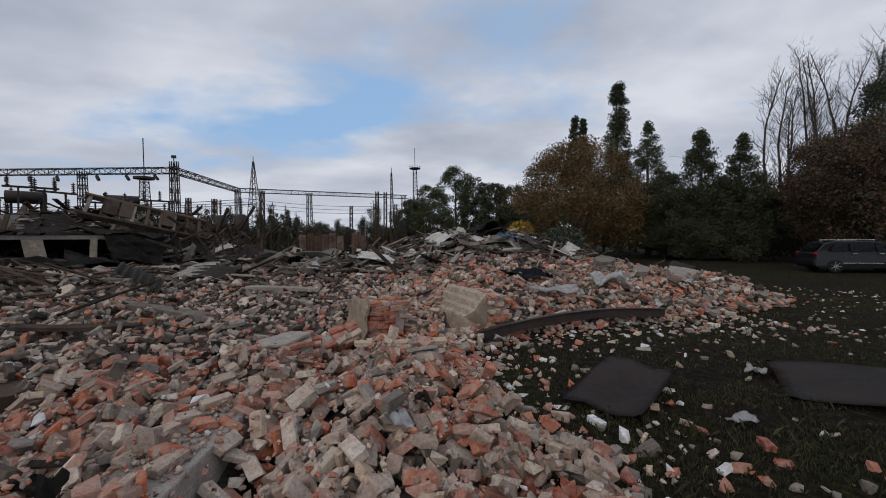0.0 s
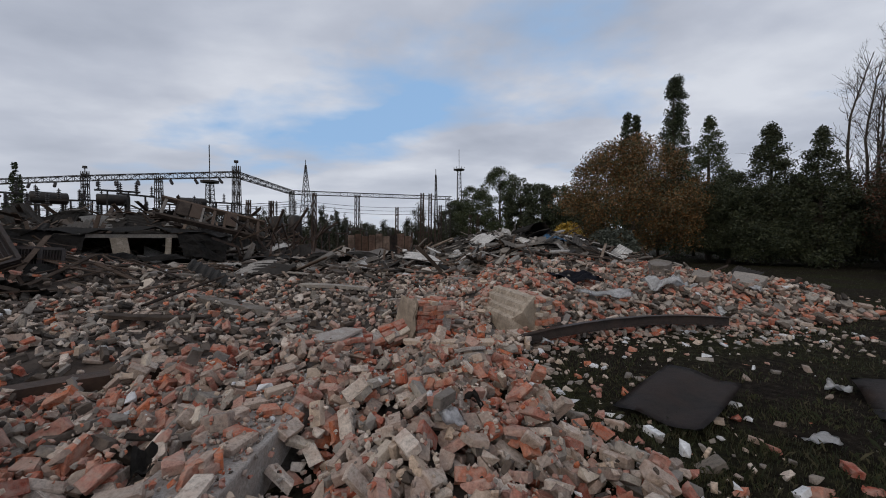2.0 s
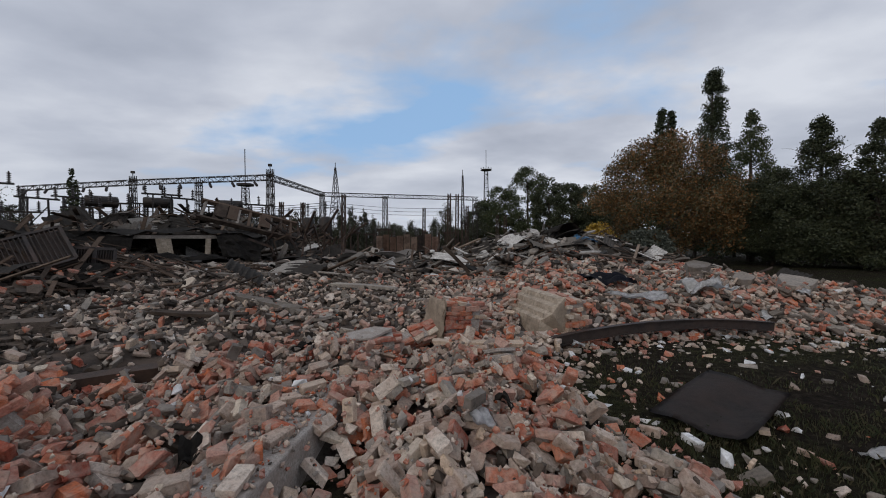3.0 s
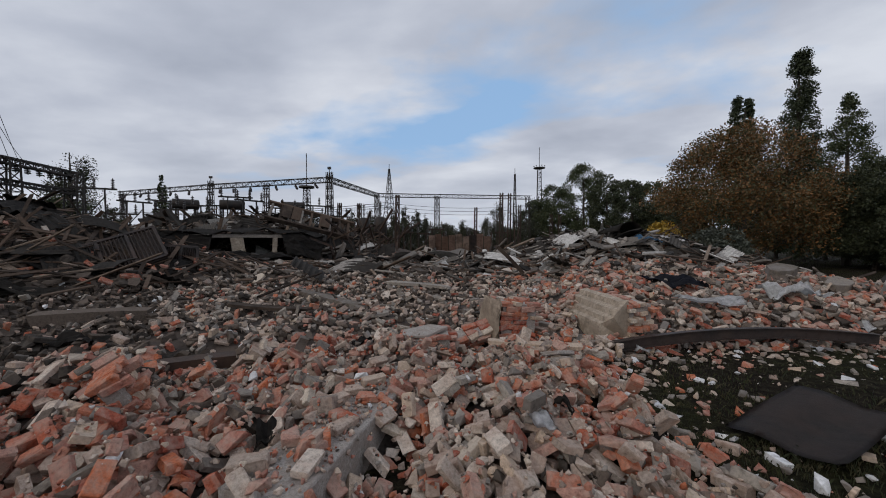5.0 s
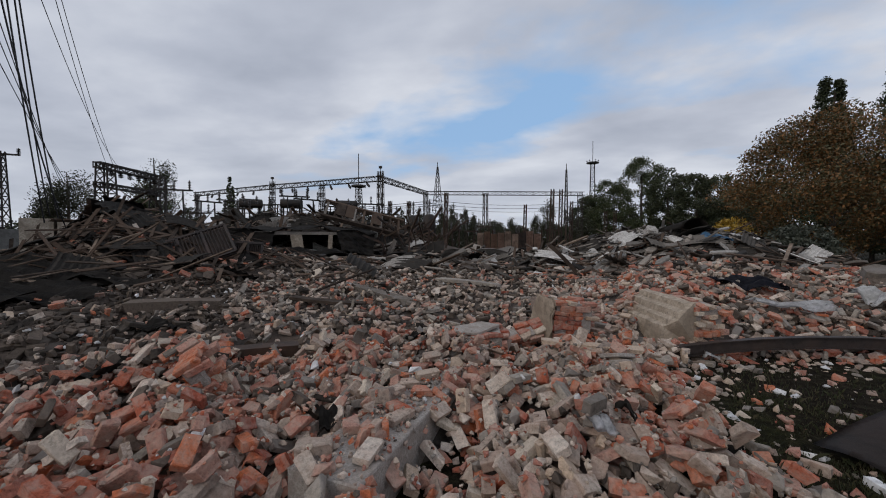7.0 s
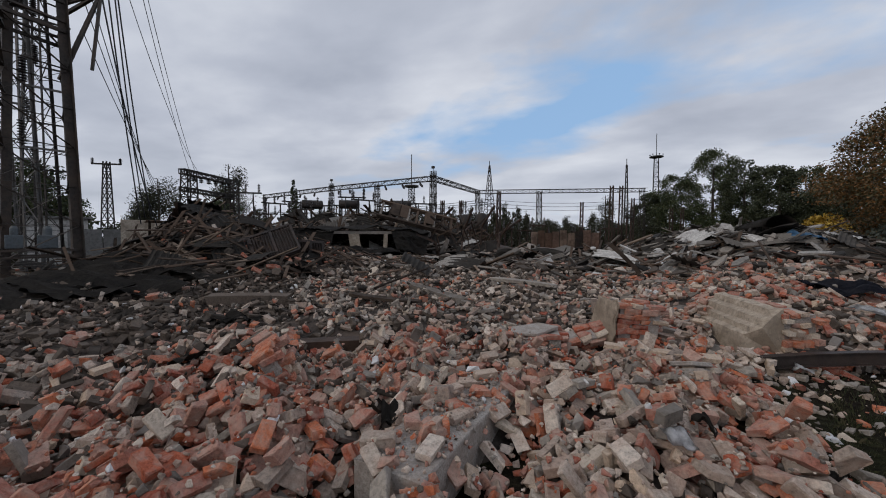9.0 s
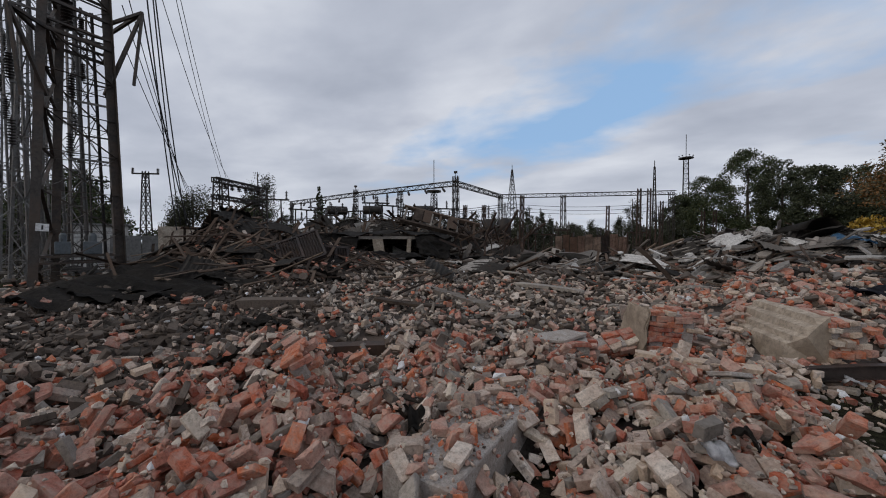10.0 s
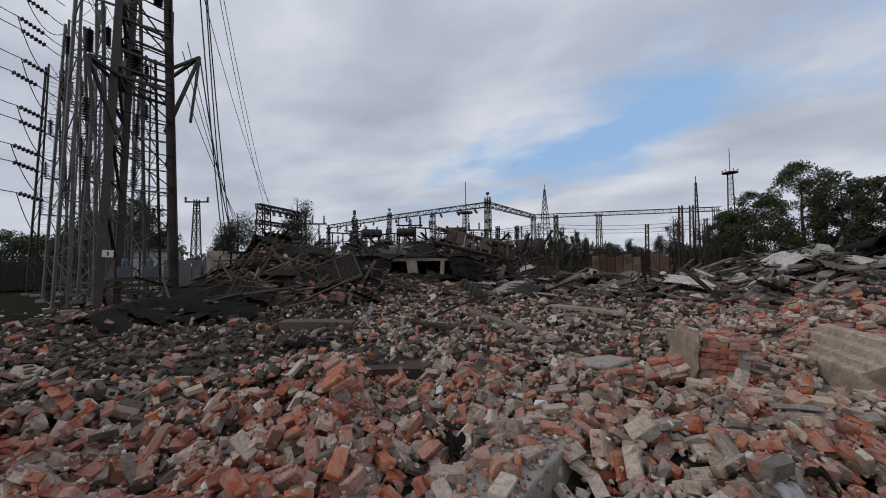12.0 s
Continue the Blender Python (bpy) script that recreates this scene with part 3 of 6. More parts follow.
def sector(az0, az1, r0, r1, margin=0.05, outside=False, bare=True):
    """Places in a sector round the standpoint, inside (or outside) the rubble's edge and clear of the bare strips."""
    def pick(rs, n):
        k = n * 6
        az, r = np.radians(rs.uniform(az0, az1, k)), np.sqrt(rs.uniform(r0 * r0, r1 * r1, k))
        x, y = ORIGIN[0] + r * np.sin(az), ORIGIN[1] + r * np.cos(az)
        d = sd_polygon(x, y, EDGE)
        ok = (d < -margin) if outside else (d > margin - 0.3 * rs.rand(k) ** 2)
        for cx, cy, rx, ry, turn, keep in BARE if bare else ():
            c, s = math.cos(radians(turn)), math.sin(radians(turn))
            u, v = (x - cx) * c + (y - cy) * s, -(x - cx) * s + (y - cy) * c
            ok &= ~((np.abs(u) < rx) & (np.abs(v) < ry) & (rs.rand(k) > keep))
        return np.stack([x[ok], y[ok]], 1)[:n]
    return pick


def patch(cx, cy, rx, ry, turn=0.0):
    """Places scattered round a centre."""
    def pick(rs, n):
        u, v = rs.normal(0, 0.5, n) * rx, rs.normal(0, 0.5, n) * ry
        c, s = math.cos(radians(turn)), math.sin(radians(turn))
        return np.stack([cx + u * c - v * s, cy + u * s + v * c], 1)
    return pick


# strips that lie nearly clear of bricks: centre, half sizes, turn, share of pieces kept
BARE = [(-2.40, 2.35, 0.34, 1.05, 4, 0.12), (-5.0, 3.75, 1.1, 0.17, 48, 0.0)]


# ---- brick rubble ----
RUBBLE_MATS = [M_RED, M_GREY, M_TAN, M_CONC, M_DARKRUB, M_ASB, M_WOOD, M_FELT, M_WHITE]


def masonry_mix(kind, x, y, rs):
    """Which material a piece takes, by where it lies: red near the edge of the yard, grey and dark in the middle."""
    r = math.hypot(x - ORIGIN[0], y - ORIGIN[1])
    az = math.degrees(math.atan2(x - ORIGIN[0], y - ORIGIN[1]))
    red = 0.35 + 0.34 * float(lumps(np.array(x), np.array(y), 1.7, 21))
    inner = min(max((r - 4.5) / 3.5, 0), 1) * min(max((-4 - az) / 8, 0), 1)
    red *= 1 - 0.72 * inner
    if az > 2 and r > 8:
        red = 0.42
        if rs.rand() < 0.34:
            return 3 if rs.rand() < 0.5 else 4
    # a further share of dark pieces at the far left
    if az < -50:
        red = red * 0.8 + 0.24 * (r < 6)
        if r > 4.5 and rs.rand() < 0.14:
            return 4
    u = rs.rand()
    if u < red:
        return 0
    if kind == "rock" and rs.rand() < 0.03:
        return 8
    if az < -55 and r > 7 and rs.rand() < 0.6:
        return 4
    # the constant share of dark pieces stands in for shade between near bricks
    if rs.rand() < 0.06 + 0.55 * inner + (0.25 if r > 11 and az < 0 else 0):
        return 4 if rs.rand() < 0.58 else (3 if rs.rand() < 0.6 else 1)
    v = rs.rand()
    return 1 if v < 0.62 else (2 if v < 0.78 else 3)


def brick_heaps():
    rs = np.random.RandomState(5)
    # the foundation strip already lies there
    c, q = math.cos(radians(4)), math.sin(radians(4))
    u, v = (PILE_X + 2.43) * c + (PILE_Y - 2.35) * q, -(PILE_X + 2.43) * q + (PILE_Y - 2.35) * c
    PILE[(np.abs(u) < 0.28) & (np.abs(v) < 1.05)] = 0.31
    near = thing("brick_heap", (-1.2, 2.2, 0), "tumbled heap of red and mortar-grey bricks on the ground", "brick heap")
    back = Matrix.Translation((-near.location.x, -near.location.y, 0))
    mixed = [("brick", 0.74), ("rock", 0.26)]
    behind = settle(rs, sector(44, 262, 0.3, 4.5)(rs, 1000), mixed, masonry_mix)
    items = settle(rs, sector(-98, 46, 0.4, 6.2)(rs, 1700), mixed, masonry_mix, (0.78, 1.02), 0.05, 0.2)
    items += settle(rs, sector(-98, 46, 0.8, 6.2)(rs, 900), [("rock", 1)], masonry_mix, (0.35, 0.9))
    items += settle(rs, sector(-98, 46, 0.8, 6.2)(rs, 1300), mixed, masonry_mix, (0.78, 1.02), 0.07, 0.22)
    top = [i for i, it in enumerate(items) if it[0] == "brick" and -2.6 < it[2].translation.x < 1.2 and 1.2 < it[2].translation.y < 4.2]
    chosen = set(top[-300:])
    for i in sorted(chosen):
        kind, k, m, w = items[i]
        single("brick", kind, k, back @ m, RUBBLE_MATS[w], near)
    rest = [it for i, it in enumerate(items) if i not in chosen] + behind
    joined("loose_bricks", [(k, n, back @ m, w) for k, n, m, w in rest], RUBBLE_MATS, near)
    grit = settle(rs, sector(-98, 46, 1.2, 5.4, bare=False)(rs, 5000), [("rock", 1.0)], masonry_mix, (0.12, 0.42), 0.2)
    ob = joined("brick_chips", grit, RUBBLE_MATS)
    tagged(ob, "small chips of red brick and mortar among the bricks", "brick chips")
    mid = settle(rs, sector(-98, 12, 6.0, 13.0)(rs, 4200), [("brick", 0.6), ("rock", 0.32), ("slab", 0.08)], masonry_mix, (0.55, 1.0), 0.06, 0.2)
    mid += settle(rs, sector(-98, 12, 5.6, 13.0)(rs, 4600), [("rock", 0.7), ("brick", 0.3)], masonry_mix, (0.35, 0.8), 0.1, 0.2)
    ob = joined("brick_rubble", mid, RUBBLE_MATS)
    tagged(ob, "spread of grey broken bricks and mortar lumps", "rubble")
    far = strew(rs, 5200, sector(-92, 8, 12.6, 24.0), [("brick", 0.42), ("rock", 0.42), ("slab", 0.16)], masonry_mix, (0.6, 1.25), (-0.01, 0.16), 26)
    ob = joined("broken_masonry", far, RUBBLE_MATS)
    tagged(ob, "dark broken masonry and slab pieces of a fallen building", "rubble")
    spill = settle(rs, sector(0, 54, 6.4, 13.5)(rs, 4600), [("brick", 0.48), ("rock", 0.48), ("slab", 0.04)], masonry_mix, (0.5, 0.95), 0.08, 0.2)
    spill += strew(rs, 2600, sector(0, 52, 13.0, 20.0), [("brick", 0.45), ("rock", 0.5), ("slab", 0.05)], masonry_mix, (0.55, 1.0), (-0.01, 0.13), 26)
    ob = joined("brick_spill", spill, RUBBLE_MATS)
    tagged(ob, "slope of orange-red bricks and pale mortar lumps", "rubble")


brick_heaps()


# ---- steel lattice ----
def lattice_beam(bm, a, b, w, h, bays, chord=0.07, brace=0.045):
    """A box truss from a to b: four chords and zigzag bars on its four faces."""
    a, b = Vector(a), Vector(b)
    d = (b - a).normalized()
    side = d.cross(Vector((0, 0, 1)))
    if side.length < 0.1:
        side = Vector((1, 0, 0))
    side.normalize()
    up = side.cross(d).normalized()
    corner = [side * sx * w / 2 + up * sz * h / 2 for sx, sz in ((-1, -1), (1, -1), (1, 1), (-1, 1))]
    for c in corner:
        bar(bm, a + c, b + c, chord, chord, up)
    for k in range(bays):
        p, q = a.lerp(b, k / bays), a.lerp(b, (k + 1) / bays)
        for i in range(4):
            c, e = corner[i], corner[(i + 1) % 4]
            bar(bm, p + (c if k % 2 else e), q + (e if k % 2 else c), brace, brace, up)
            bar(bm, p + c, p + e, brace, brace, up)


def lattice_post(bm, foot, top, w0, w1, bays, chord=0.08, brace=0.04, turn=0.0):
    """A tapered four-legged lattice column."""
    foot, top = Vector(foot), Vector(top)

    def at(u, i):
        w = w0 + (w1 - w0) * u
        a = radians(turn) + math.pi / 4 + i * math.pi / 2
        return foot.lerp(top, u) + Vector((math.cos(a), math.sin(a), 0)) * w * 0.7071
    for i in range(4):
        bar(bm, at(0, i), at(1, i), chord)
        for k in range(bays):
            u, v = k / bays, (k + 1) / bays
            bar(bm, at(u, i), at(v, (i + 1) % 4), brace)
            if k:
                bar(bm, at(u, i), at(u, (i + 1) % 4), brace)


def insulator(bm, a, b, r=0.11, n=7):
    """A string of glazed discs."""
    a, b = Vector(a), Vector(b)
    pts, rad = [a], [0.02]
    for k in range(n):
        for u, q in ((0.05, 0.03), (0.3, r), (0.55, r * 0.85), (0.75, 0.035)):
            pts.append(a.lerp(b, 0.08 + 0.84 * (k + u) / n))
            rad.append(q)
    pts.append(b)
    rad.append(0.02)
    tube(bm, pts, rad, 8)


def wire(bm, a, b, sag, r=0.012, n=14):
    a, b = Vector(a), Vector(b)
    pts = [a.lerp(b, k / n) - Vector((0, 0, sag * 4 * (k / n) * (1 - k / n))) for k in range(n + 1)]
    tube(bm, pts, [r] * (n + 1), 4)


def floodlight(parent, at, turn=0):
    bm = bmesh.new()
    block(bm, (0, 0, 0.1), (0.36, 0.18, 0.26), bevel=0.03)
    bar(bm, (0, 0, -0.3), (0, 0, 0.05), 0.06)
    bmesh.ops.transform(bm, matrix=pose(*at, 0, 0, turn), verts=bm.verts[:])
    part("floodlight", bm, M_STEEL, parent)


def gantry():
    g = thing("substation_gantry", (-38, 33.3, 0), "long dark steel lattice gantry carrying insulator strings", "gantry")
    o = Vector(g.location)
    beams = [((-23.6, 33.0, 8.2), (-40, 33.4, 8.3)), ((-40, 33.4, 8.3), (-57, 34.4, 8.3)), ((-23.6, 33.0, 8.2), (-26.6, 49.0, 8.6)), ((-26.6, 49.0, 8.6), (-5.5, 58.5, 8.5))]
    for a, b in beams:
        bm = bmesh.new()
        L = (Vector(b) - Vector(a)).length
        lattice_beam(bm, Vector(a) - o, Vector(b) - o, 0.5, 0.5, int(L / 0.9), 0.06, 0.035)
        part("beam", bm, M_STEEL, g)
    posts = [(-23.6, 33.0, 9.0), (-31.8, 33.2, 8.3), (-40, 33.4, 9.0), (-48.5, 33.9, 8.3), (-56.5, 34.4, 8.3), (-26.6, 49, 8.8), (-18.6, 52.6, 8.6), (-6.0, 58.2, 8.6)]
    for x, y, z in posts:
        bm = bmesh.new()
        for s in (-1, 1):
            lattice_post(bm, Vector((x + s * 0.34, y, 0.0)) - o, Vector((x + s * 0.22, y, z)) - o, 0.26, 0.22, 9, 0.05, 0.028)
        part("post", bm, M_STEEL, g)
    for x, y, z in (posts[0], posts[2]):
        floodlight(g, Vector((x, y, z + 0.3)) - o, 20)
    rs = np.random.RandomState(3)
    for x in (-25.5, -28, -30.5, -34, -36.5, -38.5, -43, -46, -51, -54):
        bm = bmesh.new()
        a = Vector((x, 33.2 + rs.uniform(-0.1, 0.1), 7.85)) - o
        insulator(bm, a, a + Vector((1.0, -0.9, -0.55)), 0.13, 7)
        part("insulator", bm, M_INSUL, g)
    bm = bmesh.new()
    for k in range(3):
        wire(bm, Vector((-58, 36 + 2 * k, 6.0)) - o, Vector((-20, 36 + 2 * k, 5.9)) - o, 0.5, 0.03, 20)
        wire(bm, Vector((-26, 49, 7.6 - 0.5 * k)) - o, Vector((-5, 58.5, 7.4 - 0.5 * k)) - o, 0.7, 0.025, 16)
    part("busbar", bm, M_WIRE, g)


gantry()


# ---- trees ----
def leaf_cloud(rs, centres, radii, n, leaf, squash=0.8):
    """Leaf quads scattered in clumps: arrays of corners and faces."""
    centres, radii = np.asarray(centres, float), np.asarray(radii, float)
    w = radii ** 2
    pick = rs.choice(len(centres), n, p=w / w.sum())
    d = rs.normal(0, 1, (n, 3))
    d /= np.linalg.norm(d, axis=1)[:, None]
    d[:, 2] *= squash
    c = centres[pick] + d * (radii[pick] * rs.rand(n) ** 0.45)[:, None]
    a = rs.normal(0, 1, (n, 3))
    a /= np.linalg.norm(a, axis=1)[:, None]
    b = np.cross(a, rs.normal(0, 1, (n, 3)))
    b /= np.linalg.norm(b, axis=1)[:, None]
    s = (leaf * rs.uniform(0.6, 1.3, n))[:, None]
    v = np.stack([c - a * s, c - b * s * 0.55, c + a * s, c + b * s * 0.55], 1).reshape(-1, 3)
    return v, np.arange(n * 4).reshape(-1, 4)


def limbs(bm, rs, foot, h, r, spread, n, clear=0.25, droop=0.0, twigs=3):
    """A trunk with limbs; returns the limb ends."""
    foot = Vector(foot)
    lean = Vector((rs.normal(0, 0.03), rs.normal(0, 0.03), 0))
    path = [foot + Vector((lean.x * h * u, lean.y * h * u, h * u)) + Vector((rs.normal(0, 0.04), rs.normal(0, 0.04), 0)) * (u > 0) for u in np.linspace(0, 0.92, 7)]
    tube(bm, path, [r * (1 - 0.88 * u) + 0.01 for u in np.linspace(0, 1, 7)], 8)
    ends = [path[-1]]
    for k in range(n):
        u = clear + (0.9 - clear) * (k + rs.rand()) / n
        a = rs.uniform(0, 2 * math.pi)
        p = path[0].lerp(path[-1], u)
        ln = spread * (1.15 - 0.75 * u) * rs.uniform(0.7, 1.1)
        d = Vector((math.cos(a), math.sin(a), rs.uniform(0.35, 0.9) - droop))
        q = p + d.normalized() * ln
        mid = p.lerp(q, 0.5) + Vector((0, 0, -0.06 * ln))
        rr = r * (1 - 0.85 * u) * 0.45
        tube(bm, [p, mid, q], [rr, rr * 0.65, rr * 0.2], 5)
        ends.append(q)
        for _ in range(twigs):
            s = p.lerp(q, rs.uniform(0.45, 0.95))
            e = s + Vector((math.cos(a + rs.normal(0, 0.9)), math.sin(a + rs.normal(0, 0.9)), rs.uniform(0.1, 0.9))).normalized() * ln * rs.uniform(0.25, 0.5)
            tube(bm, [s, s.lerp(e, 0.5) + Vector((0, 0, 0.03)), e], [rr * 0.35, rr * 0.25, rr * 0.1], 4)
            ends.append(e)
    return ends


def tree(name, at, h, spread, mat, label, leaves=6000, leaf=0.16, seed=0, shape="round", r=None, group="", clear=0.2):
    """A tree: trunk with limbs, and a crown of many leaves in uneven clumps."""
    rs = np.random.RandomState(seed)
    t = thing(name, at, label, "tree" if "tree" in name or "poplar" in name else "bush", group)
    bm = bmesh.new()
    r = r or h * 0.022
    if shape == "poplar":
        ends = limbs(bm, rs, (0, 0, -0.2), h, r, spread * 0.9, 16, 0.12, -1.2, 1)
    else:
        ends = limbs(bm, rs, (0, 0, -0.2), h * 0.93, r, spread, 15, clear, 0.0, 3)
    part("trunk", bm, M_BARK, t)
    c, q = [], []
    if shape == "poplar":
        for k in range(170):
            u = rs.rand() ** 0.9
            w = spread * (1 - 0.8 * u ** 4)
            a = rs.uniform(0, 6.28)
            d = w * math.sqrt(rs.rand()) * 0.75
            c.append((d * math.cos(a), d * math.sin(a), h * (0.10 + 0.88 * u)))
            q.append(spread * rs.uniform(0.25, 0.5) * (1.05 - 0.25 * u))
    elif shape == "cone":
        for k in range(240):
            u = rs.rand() ** 1.1
            w = spread * (1 - u ** 1.5) * rs.uniform(0.45, 1.05)
            a = rs.uniform(0, 6.28)
            c.append((w * math.cos(a) * 0.85, w * math.sin(a) * 0.85, h * (0.05 + 0.92 * u)))
            q.append(spread * rs.uniform(0.12, 0.28) * (1.15 - 0.65 * u))
    elif shape == "thin":
        for e in ends:
            for _ in range(3):
                c.append(tuple(e * rs.uniform(0.75, 1.02)))
                q.append(spread * rs.uniform(0.2, 0.42))
    else:
        for e in ends:
            c.append(tuple(e + Vector(rs.normal(0, 0.05 * spread, 3))))
            q.append(spread * rs.uniform(0.16, 0.30))
        for k in range(150):
            u = rs.uniform(-1, 1)
            a = rs.uniform(0, 6.28)
            w = math.sqrt(1 - u * u) * spread * rs.uniform(0.75, 1.0) * (1 + 0.18 * math.sin(3 * a + seed))
            c.append((w * math.cos(a), w * math.sin(a), h * (0.52 + clear * 0.3) + u * h * (0.44 - clear * 0.25)))
            q.append(spread * rs.uniform(0.15, 0.28))
    v, f = leaf_cloud(rs, c, q, leaves, leaf)
    v[:, 2] = np.maximum(v[:, 2], 0.03)
    raw("crown", v, f, mat, None, t)
    return t


def bare_tree(at, h, spread, seed, label):
    """A leafless tree: steep limbs that bow out and close again at the top, with many fine twigs."""
    rs = np.random.RandomState(seed)
    t = thing("bare_tree", at, label, "tree")

    def twig(bm, p, d, ln, r, depth):
        pts = [p]
        for k in range(3):
            d = (d + Vector(rs.normal(0, 0.14, 3)) + Vector((0, 0, 0.16))).normalized()
            pts.append(pts[-1] + d * ln / 3)
        tube(bm, pts, [r, r * 0.8, r * 0.6, r * 0.35], 4)
        if depth < 2:
            for k in range(4):
                twig(bm, pts[rs.randint(1, 4)], (d + Vector(rs.normal(0, 0.6, 3))).normalized(), ln * rs.uniform(0.4, 0.7), r * 0.55, depth + 1)
    for k in range(9):
        a = k * 2.4 + rs.uniform(-0.3, 0.3)
        out, reach = spread * rs.uniform(0.3, 1.0), rs.uniform(0.72, 1.0)
        bm = bmesh.new()
        pts = []
        for i in range(11):
            u = i / 10
            w = out * math.sin(math.pi * min(1, 0.08 + 0.80 * u)) ** 0.9 if i else 0.1
            pts.append(Vector((w * math.cos(a + 0.5 * u) + rs.normal(0, 0.05), w * math.sin(a + 0.5 * u) + rs.normal(0, 0.05), -0.2 + h * reach * (0.06 + 0.94 * u) if i else -0.2)))
        r0 = h * 0.0085
        tube(bm, pts, [r0 * (1 - 0.9 * i / 10) + 0.012 for i in range(11)], 6)
        for i in range(34):
            u = rs.uniform(0.3, 1.0)
            j = min(int(u * 10), 9)
            p = pts[j].lerp(pts[j + 1], u * 10 - j) if u < 1 else pts[10]
            b = rs.uniform(0, 6.28)
            d = Vector((math.cos(b) * 0.55, math.sin(b) * 0.55, 0.8)).normalized()
            twig(bm, p, d, h * rs.uniform(0.05, 0.12) * (1.3 - 0.5 * u), r0 * 0.16 * (1.4 - u) + 0.009, 1 if i % 2 else 0)
        part("limb", bm, M_BARK, t)
    return t


def woods():
    tree("chestnut_tree", P(20.3, 34), 9.7, 4.8, L_ORANGE, "broad chestnut tree with rust-orange autumn leaves", 60000, 0.085, 1, clear=0.1)
    tree("poplar_tree", P(25.4, 47), 19.0, 1.9, L_POPLAR, "tall narrow dark-green columnar poplar", 26000, 0.10, 2, "poplar", group="poplars")
    tree("poplar_tree", P(19.8, 52), 17.6, 1.4, L_POPLAR, "narrow columnar poplar behind the chestnut", 14000, 0.11, 3, "poplar", group="poplars")
    tree("poplar_tree", P(21.0, 53), 17.4, 1.2, L_POPLAR, "narrow columnar poplar behind the chestnut", 13000, 0.11, 13, "poplar", group="poplars")
    tree("tall_tree", P(29.0, 41), 13.0, 3.6, L_MID, "tall green tree with a loose pointed crown", 36000, 0.08, 4, "cone")
    tree("dark_tree", P(34.7, 36), 10.3, 3.6, L_DARK, "dense dark-green tree with a pointed top", 42000, 0.075, 5, "cone", group="dark trees by the yard")
    tree("dark_tree", P(38.9, 35.5), 9.4, 3.2, L_DARK, "dense dark-green tree with a pointed top", 42000, 0.075, 6, "cone", group="dark trees by the yard")
    tree("dark_tree", P(31.0, 37), 7.0, 2.6, L_DARK, "dense dark-green tree with a pointed top", 42000, 0.07, 7, group="dark trees by the yard", clear=0.05)
    tree("russet_tree", P(46.0, 35), 8.0, 3.0, L_RED, "tree with thinning russet leaves by the yard", 38000, 0.07, 8, clear=0.05, group="russet trees")
    tree("russet_tree", P(49.5, 32), 8.2, 3.8, L_RED, "tree with thinning russet leaves by the yard", 38000, 0.07, 9, clear=0.03, group="russet trees")
    tree("russet_tree", P(54.0, 33), 9.5, 4.0, L_RED, "tree with thinning russet leaves by the yard", 32000, 0.075, 19, clear=0.03, group="russet trees")
    tree("tall_tree", P(51.8, 40), 15.0, 3.0, L_DARK, "tall dark tree beside the bare one", 34000, 0.085, 10)
    bare_tree(P(43.6, 42), 16.6, 2.9, 4, "tall leafless tree with many upright limbs")
    bare_tree(P(50.0, 46), 19.0, 2.6, 9, "tall leafless tree behind the russet trees")
    tree("yellow_bush", P(12.3, 44), 3.9, 1.5, L_YELLOW, "rounded bush with bright yellow leaves", 3500, 0.14, 11, clear=0.0)
    tree("grey_bush", P(18.3, 29), 2.6, 1.7, L_BUSH, "low grey-green bush at the foot of the chestnut", 4500, 0.10, 12, clear=0.0)
    rs = np.random.RandomState(30)
    k = 30
    # wood behind the yard
    for az, d, h, s, m in ((-1.5, 78, 13.0, 4.0, L_MID), (2.6, 74, 16.0, 4.4, L_MID), (5.6, 72, 13.6, 3.4, L_DARK), (8.6, 66, 11.6, 3.2, L_DARK), (11.2, 80, 13, 3.2, L_MID), (13.5, 70, 9.5, 3.6, L_MID), (-4.2, 82, 10.5, 3.0, L_DARK), (16, 62, 9, 4, L_DARK), (23.5, 52, 9, 4, L_DARK), (27.5, 52, 8, 4, L_DARK), (36.5, 48, 7.0, 4, L_DARK), (41.5, 47, 6.0, 4, L_DARK), (46.5, 50, 6.5, 4, L_DARK)):
        k += 1
        tree("broadleaf_tree", P(az, d), h, s, m, "broad green tree at the back of the yard", 20000, 0.14, k, group="trees behind the yard", clear=0.1)
    # thin half-bare trees among the switchgear
    for az, d, h, s in ((-9.6, 64, 10.2, 1.9), (-6.6, 70, 9.0, 1.6), (-11.6, 72, 8.0, 1.6), (-14.6, 74, 7.2, 1.6), (-21.6, 60, 8.6, 1.1), (-23.2, 62, 9.4, 1.2), (-20.3, 66, 8.0, 1.0), (-25.2, 64, 8.6, 1.4), (-28.6, 58, 8.2, 1.3), (-31.5, 60, 8.0, 1.4), (-17.0, 84, 7.4, 2.0), (-34, 62, 7.6, 1.4)):
        k += 1
        tree("thin_tree", P(az, d), h, s, L_OLIVE, "slender half-bare tree with sparse leaves", 4500, 0.085, k, "thin", group="thin trees among the switchgear", clear=0.3)
    for az in np.concatenate([np.arange(-66, -37, 2.4), np.arange(-36, -3, 2.1)]):
        k += 1
